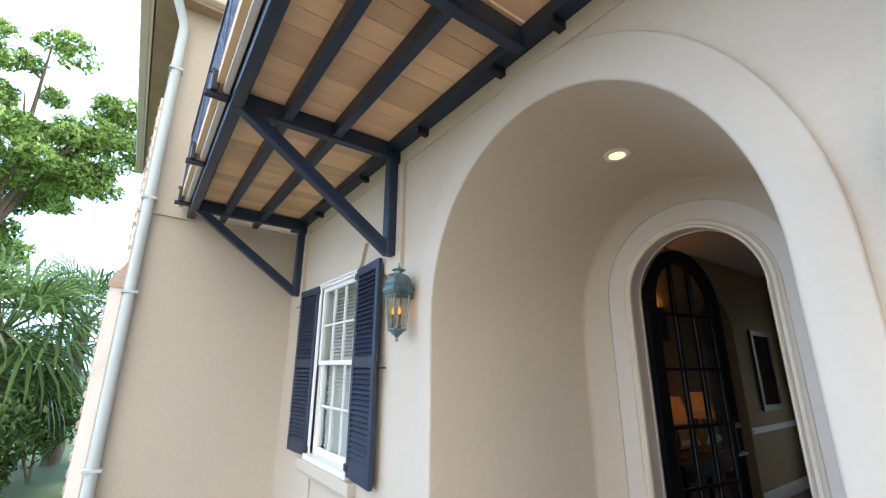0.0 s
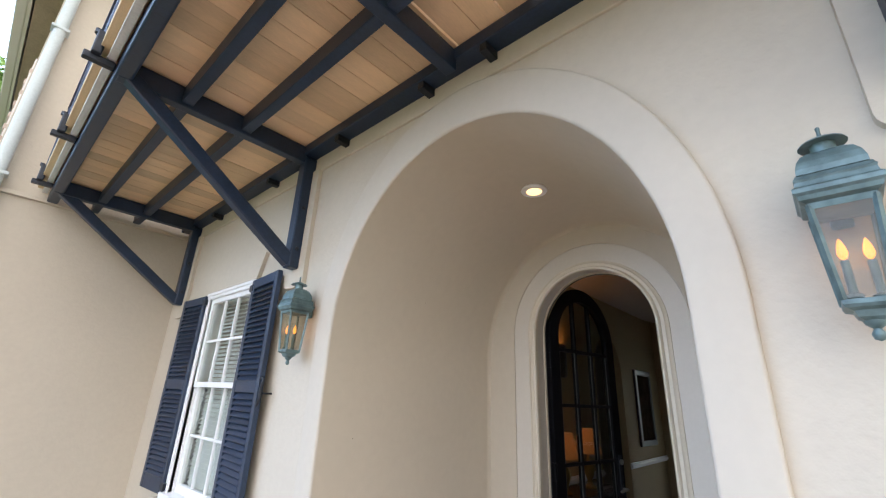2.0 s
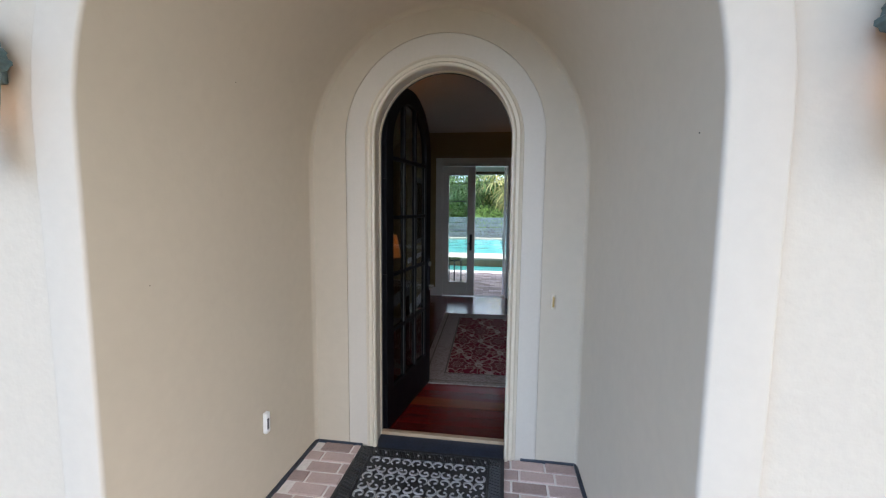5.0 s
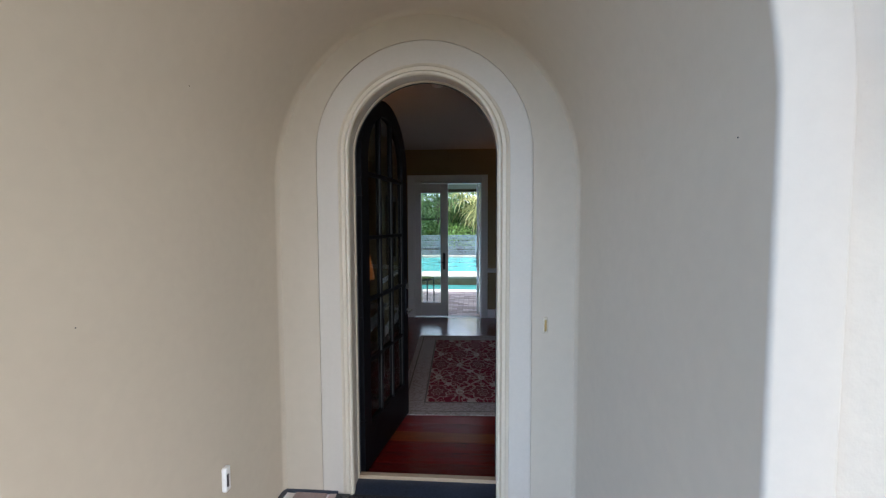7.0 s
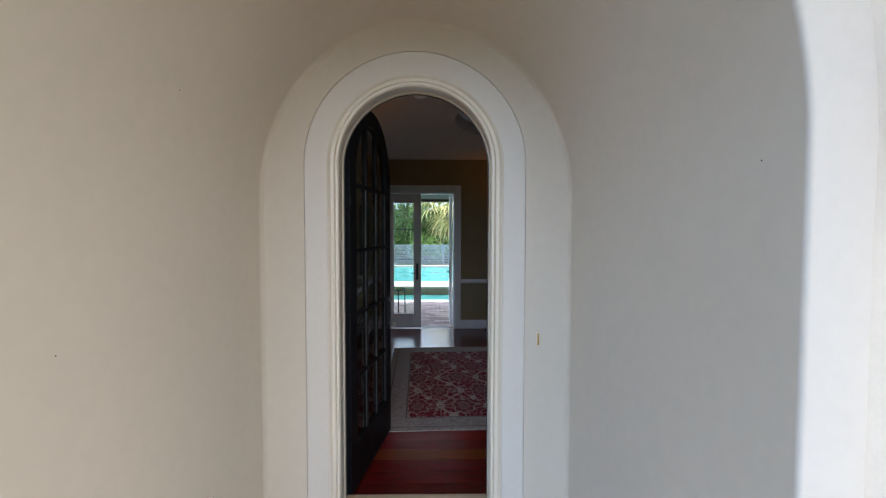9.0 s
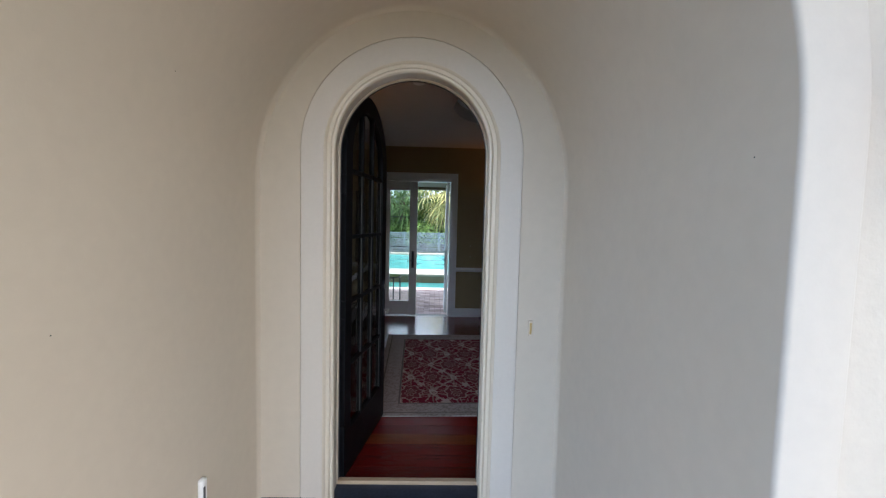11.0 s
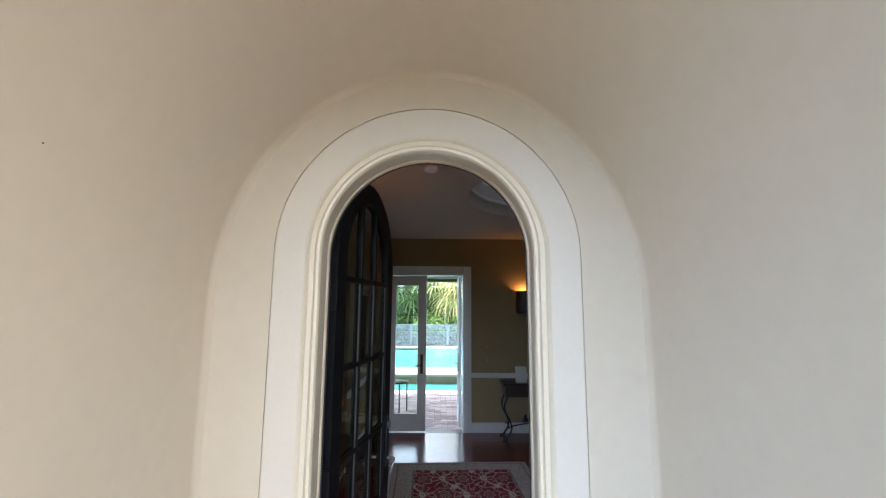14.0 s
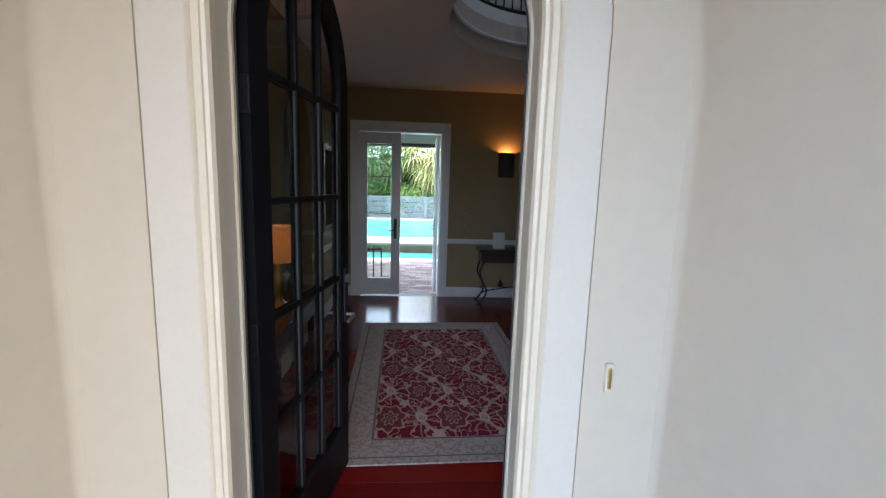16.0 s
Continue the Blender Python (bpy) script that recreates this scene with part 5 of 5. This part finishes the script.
# ---- garden behind the hall ----
PAT = -0.045
patio = structure("patio", bx(BX + 0.2, 12.3, -8, 12, GZ, PAT - 0.02), MORTAR, "brick patio behind the house")
structure("pool_ledge_water", bx(12.3, 13.2, -8, 12, GZ, PAT - 0.03), WATER, "shallow turquoise water trough below the pool wall")
structure("pool_wall", bx(13.2, 13.35, -8, 12, GZ, 0.10), TAN, "low tan stone pool wall")
b = bmesh.new()
box(b, 13.15, 14.35, -8, 12, 0.10, 0.16, 0.015)
box(b, 20.0, 20.4, -8, 12, 0.10, 0.18, 0.015)
structure("pool_coping", b, COPING, "pale stone pool coping")
structure("pool_water", bx(14.3, 20.05, -8, 12, GZ, 0.12), WATER, "turquoise swimming pool water")
structure("garden_bed", bx(20.4, 60, -30, 30, GZ, 0.14), LAWN, "planted bed behind the pool fence")

tb = thing("patio_table", "round black metal patio side table with a glass top", "patio table", (10.3, 3.17, PAT))
part("rim", lathe(bmesh.new(), [(0.20, 0.50), (0.215, 0.50), (0.215, 0.525), (0.20, 0.525)], 28, (10.3, 3.17, PAT)), IRON, tb, smooth=40)
part("glass_top", lathe(bmesh.new(), [(0.0, 0.528), (0.205, 0.528), (0.205, 0.536), (0.0, 0.536)], 28, (10.3, 3.17, PAT)), LANTERNGLASS, tb)
for a in (0.4, 1.97, 3.54, 5.1):
    b = bmesh.new()
    tube(b, [(10.3 + 0.20 * math.cos(a), 3.17 + 0.20 * math.sin(a), PAT + 0.51), (10.3 + 0.205 * math.cos(a), 3.17 + 0.205 * math.sin(a), PAT + 0.0)], 0.012, 8)
    part("leg", b, IRON, tb)

FENCE = mat("pale_green_grey_iron", (0.27, 0.31, 0.33), 0.5, metal=0.0, vary=0.2, bump=0.1)
fb = scroll_panel(1.5, 0.80, 0.19, 0.015, 5)
fence = thing("pool_fence", "ornate cast-iron scroll fence behind the pool", "fence", (20.6, 2.5, 0.14))
first = None
for k in range(9):
    yy = -3.3 + k * 1.53
    if first is None:
        first = part("panel", fb, FENCE, fence)
        ob = first
    else:
        ob = new("panel", first.data)
        ob.parent, ob.matrix_parent_inverse = fence, fence.matrix_basis.inverted()
    ob.location = (20.6, yy, 0.22)
    part("post", bx(20.57, 20.63, yy + 0.735, yy + 0.795, 0.14, 1.09, 0.005), FENCE, fence)
part("top_rail", bx(20.57, 20.63, -4.1, 9.7, 1.02, 1.06, 0.005), FENCE, fence)
part("bottom_rail", bx(20.57, 20.63, -4.1, 9.7, 0.19, 0.22, 0.005), FENCE, fence)


# ---- plants ----
def blades(bm, base, direction, length, n, spread, width, droop, rng):
    """A fan frond: folded blades that spread from one point and droop."""
    d = Vector(direction).normalized()
    side = d.cross(Vector((0, 0, 1)))
    side = side.normalized() if side.length > 0.05 else Vector((1, 0, 0))
    up = side.cross(d)
    for k in range(n):
        a = (k / (n - 1) - 0.5) * spread
        dd = (d * math.cos(a) + side * math.sin(a)).normalized()
        ww = (side * math.cos(a) - d * math.sin(a)) * width
        L = length * (0.75 + 0.25 * math.cos(a * 0.9)) * rng.uniform(0.88, 1.08)
        p0 = Vector(base)
        p1 = p0 + dd * L * 0.5 + up * 0.03
        p2 = p0 + dd * L * 0.82 - Vector((0, 0, droop * L * 0.16))
        p3 = p0 + dd * L * 0.98 - Vector((0, 0, droop * L * 0.48))
        v = [bm.verts.new(q) for q in (p0 - ww * 0.2, p0 + ww * 0.2, p1 - ww, p1 + ww, p2 - ww * 0.7, p2 + ww * 0.7, p3)]
        bm.faces.new((v[0], v[1], v[3], v[2]))
        bm.faces.new((v[2], v[3], v[5], v[4]))
        bm.faces.new((v[4], v[5], v[6]))


def fan_palm(x, y, z, height, reach, n, material, seed, low=-0.7, label="fan palm with drooping fronds and a shaggy trunk"):
    rng = random.Random(seed)
    root = thing("palm_tree", label, "palm tree", (x, y, z))
    b = bmesh.new()
    lean = rng.uniform(-0.15, 0.15)
    tube(b, [(x + lean * u * u, y, z - 0.1 + (height + 0.1) * u) for u in [k / 8 for k in range(9)]], [0.17 - 0.004 * k + (0.03 if k % 2 else 0) for k in range(9)], 10)
    part("trunk", b, BARK, root, smooth=60)
    top = Vector((x + lean, y, z + height))
    b, st = bmesh.new(), bmesh.new()
    for k in range(n):
        az = k * 2.399 + rng.uniform(-0.3, 0.3)
        el = low + (1.35 - low) * ((k + 0.5) / n) + rng.uniform(-0.15, 0.15)
        d = Vector((math.cos(az) * math.cos(el), math.sin(az) * math.cos(el), math.sin(el)))
        hub = top + d * reach * rng.uniform(0.40, 0.55)
        tube(st, [top, top + d * reach * 0.25 + Vector((0, 0, 0.04)), hub], [0.022, 0.015, 0.010], 5)
        blades(b, hub, d + Vector((0, 0, -0.25)), reach * rng.uniform(0.55, 0.7), 17, 3.6, reach * 0.017, 0.9, rng)
    part("crownshaft", st, material, root)
    part("crown", b, material, root)
    return root


def leaf_cloud(bm, centre, radii, n, size, rng):
    for k in range(n):
        d = Vector((rng.gauss(0, 1), rng.gauss(0, 1), rng.gauss(0, 1))).normalized() * rng.uniform(0.45, 1.0)
        p = Vector(centre) + Vector((d.x * radii[0], d.y * radii[1], d.z * radii[2]))
        s_ = size * rng.uniform(0.6, 1.3)
        m = Matrix.Translation(p) @ Euler((rng.uniform(-1.2, 1.2), rng.uniform(-1.2, 1.2), rng.uniform(0, 6.28))).to_matrix().to_4x4()
        v = [bm.verts.new(m @ Vector(q)) for q in ((-s_, 0, 0), (-0.1 * s_, 0.42 * s_, 0.10 * s_), (s_, 0, -0.05 * s_), (-0.1 * s_, -0.42 * s_, 0.10 * s_))]
        bm.faces.new(v)


def shrub(x, y, z, r, h, n, material, seed, size=0.06, label="dense leafy green shrub"):
    rng = random.Random(seed)
    root = thing("shrub", label, "shrub", (x, y, z))
    b = bmesh.new()
    for k in range(7):
        a = rng.uniform(0, 6.28)
        tube(b, [(x, y, z - 0.05), (x + r * 0.3 * math.cos(a), y + r * 0.3 * math.sin(a), z + h * 0.4), (x + r * 0.6 * math.cos(a), y + r * 0.6 * math.sin(a), z + h * 0.75)], [0.025, 0.016, 0.006], 5)
    part("stems", b, BARK, root)
    b = bmesh.new()
    for k in range(9):
        a, q = rng.uniform(0, 6.28), rng.uniform(0.1, 0.75)
        leaf_cloud(b, (x + r * q * math.cos(a), y + r * q * math.sin(a), z + h * rng.uniform(0.35, 0.8)), (r * 0.5, r * 0.5, h * 0.32), n // 9, size, rng)
    part("foliage", b, material, root)
    return root


def broad_tree(x, y, z, height, spread, seed, n, size=0.16, label="tall broad-leaved tree with an open green crown"):
    rng = random.Random(seed)
    root = thing("tree", label, "tree", (x, y, z))
    b, lf = bmesh.new(), bmesh.new()
    fork = Vector((x, y, z + height * 0.38))
    tube(b, [(x, y, z - 0.1), (x + 0.1, y, z + height * 0.2), fork], [0.32, 0.25, 0.20], 10)
    tips = []
    for k in range(11):
        a, el = k * 2.4 + rng.uniform(-0.3, 0.3), rng.uniform(0.25, 1.2)
        L = spread * rng.uniform(0.65, 1.0)
        d = Vector((math.cos(a) * math.cos(el), math.sin(a) * math.cos(el), math.sin(el) * height * 0.5 / spread))
        tip = fork + d * L
        mid = fork + d * L * 0.5 + Vector((rng.uniform(-0.3, 0.3), rng.uniform(-0.3, 0.3), 0.3))
        tube(b, [fork, mid, tip], [0.13, 0.08, 0.03], 6)
        for q in range(4):
            u = rng.uniform(0.35, 1.0)
            p = fork + d * L * u
            e = p + Vector((rng.uniform(-1, 1), rng.uniform(-1, 1), rng.uniform(-0.3, 0.8))) * spread * 0.28
            tube(b, [p, (p + e) / 2 + Vector((0, 0, 0.15)), e], [0.045, 0.025, 0.010], 5)
            tips.append(e)
        tips.append(tip)
    part("trunk", b, BARK, root, smooth=60)
    for e in tips:
        for q in range(3):
            c = e + Vector((rng.gauss(0, 0.45), rng.gauss(0, 0.45), rng.gauss(0, 0.3)))
            leaf_cloud(lf, c, (rng.uniform(0.4, 0.75), rng.uniform(0.4, 0.75), rng.uniform(0.22, 0.4)), n // (len(tips) * 3), size, rng)
    part("crown", lf, BRIGHTLEAF, root)
    return root


# behind the pool
fan_palm(22.4, 1.75, 0.14, 2.55, 1.75, 34, YELLOWPALM, 11, -1.1, "fan palm with drooping yellow-green fronds over a brown trunk")
fan_palm(22.9, 3.9, 0.14, 2.6, 1.9, 30, PALM, 12, -0.9, "fan palm with long green drooping fronds")
fan_palm(24.5, 5.3, 0.14, 3.0, 2.0, 26, PALM, 13, -0.9, "fan palm with long green drooping fronds")
fan_palm(24.8, 0.2, 0.14, 3.2, 2.0, 26, YELLOWPALM, 14, -0.9, "fan palm with drooping yellow-green fronds over a brown trunk")
for k, (x, y, r, h, m_) in enumerate(((21.6, 2.7, 0.9, 1.55, BRIGHTLEAF), (21.7, 1.3, 0.8, 1.35, BRIGHTLEAF), (21.9, 4.2, 1.0, 1.6, LEAF), (21.8, 0.1, 0.9, 1.5, BRIGHTLEAF), (23.4, 2.9, 1.3, 2.6, LEAF), (25.5, 2.0, 1.8, 3.3, LEAF), (26.0, 4.6, 1.8, 3.6, LEAF), (26.0, -0.8, 1.8, 3.4, LEAF), (22.0, 5.6, 1.0, 1.7, BRIGHTLEAF), (28, 3.2, 2.2, 4.8, LEAF), (28, 0.4, 2.2, 4.6, LEAF))):
    shrub(x, y, 0.14, r, h, 1500, m_, 40 + k, 0.085 if h < 2 else 0.13, "dense leafy green shrub behind the pool fence")
# beside the front wing
broad_tree(-3.1, 19.5, GZ, 15.4, 4.6, 21, 46000, 0.105)
broad_tree(-8.0, 27.5, GZ, 13.0, 5.0, 22, 22000, 0.14)
fan_palm(-0.55, 12.2, GZ, 2.7, 1.9, 36, PALM, 31, -0.8, "green fan palm beside the wing of the house")
fan_palm(-2.2, 11.4, GZ, 2.2, 1.7, 30, PALM, 32, -0.8, "green fan palm beside the wing of the house")
fan_palm(0.2, 15.0, GZ, 3.2, 1.8, 28, PALM, 33, -0.8, "green fan palm beside the wing of the house")
for k, (x, y, r, h) in enumerate(((-0.6, 10.4, 0.9, 1.7), (-1.9, 10.0, 1.0, 1.6), (-3.0, 11.5, 1.2, 2.0), (0.1, 13.0, 1.0, 2.2), (-1.2, 14.5, 1.6, 3.0), (-3.5, 15.5, 1.8, 3.4))):
    shrub(x, y, GZ, r, h, 2600, LEAF, 70 + k, 0.075, "dense dark green shrub beside the wing")

# ---- wing: roof, gutter, downspout, quoins ----
EX, EY, EZ = 0.80, 6.22, 5.86
roof = structure("roof_wing", bx(EX + 0.05, 6.3, EY + 0.05, 12.4, EZ - 0.10, EZ - 0.07), TAN, "shingled roof of the wing with cream soffit")
b = bmesh.new()
p = [(EX, EY, EZ + 0.03), (6.4, EY, EZ + 0.03), (6.4, 12.4, EZ + 0.03), (EX, 12.4, EZ + 0.03)]
lo = [b.verts.new(q) for q in p]
hi = [b.verts.new(q) for q in ((3.0, 8.6, EZ + 1.9), (4.2, 8.6, EZ + 1.9), (4.2, 10.2, EZ + 1.9), (3.0, 10.2, EZ + 1.9))]
for i in range(4):
    b.faces.new((lo[i], lo[(i + 1) % 4], hi[(i + 1) % 4], hi[i]))
b.faces.new(hi)
part("shingles", b, SHINGLE, roof)
b = bmesh.new()
box(b, EX, EX + 0.03, EY, 12.4, EZ - 0.12, EZ + 0.03)
box(b, EX, 6.3, EY, EY + 0.03, EZ - 0.12, EZ + 0.03)
part("fascia", b, TRIM, roof)
b = bmesh.new()
box(b, EX - 0.01, FX + 0.5, EY - 0.11, EY, EZ - 0.10, EZ + 0.03, 0.02)
box(b, EX - 0.11, EX, EY - 0.11, 12.4, EZ - 0.10, EZ + 0.03, 0.02)
part("gutter", b, TRIM, roof, "cream metal gutter")
ds = thing("downspout", "pale grey metal downspout at the corner of the stucco wing", "downspout", (1.185, WY - 0.06, GZ))
b = bmesh.new()
tube(b, [(1.02, EY - 0.05, EZ - 0.08), (1.04, EY - 0.04, EZ - 0.16), (1.16, WY - 0.075, EZ - 0.38), (1.185, WY - 0.07, EZ - 0.5), (1.185, WY - 0.07, GZ + 0.05)], 0.05, 12)
part("pipe", b, DOWNSPOUT, ds, smooth=50)
for z in (0.6, 2.2, 3.2, 4.8):
    part("strap", bx(1.115, 1.255, WY - 0.125, WY - 0.005, z, z + 0.03, 0.004), DOWNSPOUT, ds)
# brick stack on the front of the wing, in two heights
quoin = structure("wing_brick_facing", bx(1.002, 1.13, 6.75, 9.5, GZ, 2.32), MORTAR, "pale pink brick facing on the front of the wing")
upper = structure("wing_brick_stack", bx(1.074, 1.13, 7.05, 9.1, 2.33, 4.80), MORTAR, "pale pink upper brick stack on the front of the wing")
chim = thing("chimney", "brown-grey brick chimney above the wing roof", "chimney", (1.6, 7.6, EZ))
part("core", bx(1.23, 2.26, 7.22, 8.2, EZ + 0.1, 7.62), MORTAR, chim)

# ---- pieces: bricks, pavers, boards (last) ----
def pieces(name, mesh_ob, places, parent):
    for k, m in enumerate(places):
        if k == 0:
            mesh_ob.matrix_basis = m
            continue
        ob = new(name, mesh_ob.data)
        ob.parent, ob.matrix_parent_inverse, ob.matrix_basis = parent, parent.matrix_basis.inverted(), m


def brick_mesh(name, L, W, H, material, parent, bevel=0.004):
    b = bx(-L / 2, L / 2, -W / 2, W / 2, -H / 2, H / 2)
    bmesh.ops.bevel(b, geom=b.edges[:], offset=bevel, segments=1, affect="EDGES")
    return part(name, b, material, parent)


jit = lambda q: random.uniform(-q, q)
# vault floor: rows of headers and stretchers
pv = brick_mesh("paver", 0.195, 0.094, 0.05, PAVER, floor_porch)
places = []
for i in range(16):
    x = DX - 0.055 - i * 0.105
    y = VY - VR + 0.03 + (0.05 if i % 2 else 0.10)
    while y < VY + VR - 0.02:
        places.append(pose(x, y, PZ - 0.025 + jit(0.002), jit(0.5), jit(0.5), 90 + jit(0.8)))
        y += 0.207
pieces("paver", pv, places, floor_porch)
# unseen landing before the arch, same bond; warm dark colour set for bounced light
b = bmesh.new()
for i in range(23):
    x = 2.715 - i * 0.105
    y = 0.505 + (0.0 if i % 2 else 0.098)
    while y < 4.18:
        ya, yb = max(y - 0.098, 0.505), min(y + 0.098, 4.195)
        y += 0.207
        if x > DX - 1.68 and yb > VY - VR and ya < VY + VR:
            continue
        box(b, x - 0.047, x + 0.047, ya, yb, PZ - 0.05, PZ + jit(0.002))
tagged(part("landing_paver", b, mat("landing_bounce_brick", (0.20, 0.13, 0.095), 0.85, vary=0.25, scale=11, fine=80, bump=0.5, bump_scale=60, rnd=0.5, stain=(0.13, 0.085, 0.06)), floor_porch), kind="stuff")
b = bmesh.new()
for s_ in (-1, 1):
    beam(b, (FX + 0.1, VY + s_ * (vault_side(FX + 0.1) - 0.010), PZ - 0.004), (DX, VY + s_ * (VB - 0.010), PZ - 0.004), 0.024, 0.032)
    ya, yb = sorted((DY + s_ * 0.52, VY + s_ * (VB - 0.022)))
    box(b, DX - 0.012, DX + 0.008, ya, yb, PZ - 0.02, PZ + 0.012, 0.004)
structure("trim_floor_joint", b, SILL, "dark grey sealant joint round the porch floor")

# base walls: rowlock cap and running courses
part("cap_mortar", bx(-0.100, 0.098, 3.58, WY - 0.1, -0.042, 0.0435, 0.002, pose(FX - 0.035, 0, 0.040, 0, 9, 0)), MORTAR, base_wall)
cap = brick_mesh("brick", 0.205, 0.062, 0.092, BRICK, base_wall)
places = []
y = 3.62
while y < WY - 0.12:
    places.append(pose(FX - 0.035, y, 0.040 + jit(0.003), jit(0.8), 9 + jit(0.8), jit(1)))
    y += 0.075
pieces("brick", cap, places, base_wall)
face = brick_mesh("brick", 0.20, 0.09, 0.058, BRICK, base_wall)
places = []
for r in range(7):
    z = -0.045 - r * 0.07
    y = 3.66 + (0.105 if r % 2 else 0)
    while y < WY - 0.2:
        places.append(pose(FX - 0.036, y, z, jit(0.6), jit(0.6), 90 + jit(0.6)))
        y += 0.212
pieces("brick", face, places, base_wall)
capw = brick_mesh("brick", 0.20, 0.09, 0.058, BRICK, base_wall_wing)
places = []
for r in range(9):
    z = 0.035 - r * 0.07
    x = 1.16 + (0.105 if r % 2 else 0)
    while x < FX - 0.2:
        places.append(pose(x, WY - 0.059, z, jit(0.6), jit(0.6), jit(0.6)))
        x += 0.212
pieces("brick", capw, places, base_wall_wing)
structure("trim_base_flashing", bx(FX - 0.035, FX + 0.004, 3.56, WY, 0.072, 0.092, 0.004), FLASH, "grey lead flashing over the brick base")

# wing facing bricks
qb = brick_mesh("brick", 0.20, 0.095, 0.058, QUOIN, quoin)
places = []
for r in range(42):
    z = GZ + 0.04 + r * 0.07
    for c in range(6):
        places.append(pose(1.035 + (0.006 if r % 2 else -0.006) + jit(0.004), 6.86 + c * 0.212 + (0.1 if r % 2 else 0), z, 0, 0, 90 + jit(0.6)))
pieces("brick", qb, places, quoin)
ub = brick_mesh("brick", 0.20, 0.07, 0.058, QUOIN, upper)
places = []
for k in range(34):
    for c in range(5):
        places.append(pose(1.100 + (0.004 if k % 2 else -0.004) + jit(0.004), 7.15 + c * 0.212 + (0.1 if k % 2 else 0), 2.40 + k * 0.07, 0, 0, 90 + jit(0.6)))
pieces("brick", ub, places, upper)
cb = brick_mesh("brick", 0.20, 0.09, 0.058, CHIMBRICK, chim)
places = []
for r in range(20):
    z = EZ + 0.36 + r * 0.07
    for c in range(5):
        places.append(pose(1.34 + c * 0.212 - (0.1 if r % 2 else 0), 7.215, z, 0, 0, jit(0.5)))
pieces("brick", cb, places, chim)
b = bx(0.985, 1.13, 6.72, 9.5, 2.31, 2.36)
for v in b.verts:
    if v.co.z > 2.33:
        v.co.z = 2.38 if v.co.x < 1.05 else 2.62
structure("trim_facing_cap", b, QUOIN, "sloping brick cap on the facing")

# hall floor boards
hall_floor = bpy.data.objects["floor_hall"]
bd = brick_mesh("floor_board", 0.1390, HL - HR - 0.004, 0.018, REDWOOD, hall_floor, 0.0012)
places = []
x = 4.451
while x < BX + 0.05:
    places.append(pose(x, (HL + HR) / 2, -0.009, 0, 0, 0))
    x += 0.1400
pale_board = places.pop(3)
pieces("floor_board", bd, places, hall_floor)
bd2 = brick_mesh("floor_board", 0.1390, HL - HR - 0.004, 0.018, mat("orange_brown_floor_board", (0.17, 0.035, 0.010), 0.20, vary=0.3, scale=3, fine=25, bump=0.05, stretch=(12, 1, 1)), hall_floor, 0.0012)
bd2.matrix_basis = pale_board
bd2["label"] = "lighter orange-brown floor board"

# patio bricks near the garden doors
pb_ = brick_mesh("paver", 0.20, 0.095, 0.04, PAVER, patio)
places = []
for i in range(26):
    x = BX + 0.31 + i * 0.105
    for j in range(10):
        places.append(pose(x, 1.55 + j * 0.207 + (0.1 if i % 2 else 0), PAT - 0.02 + jit(0.002), jit(0.5), jit(0.5), 90 + jit(0.7)))
pieces("paver", pb_, places, patio)
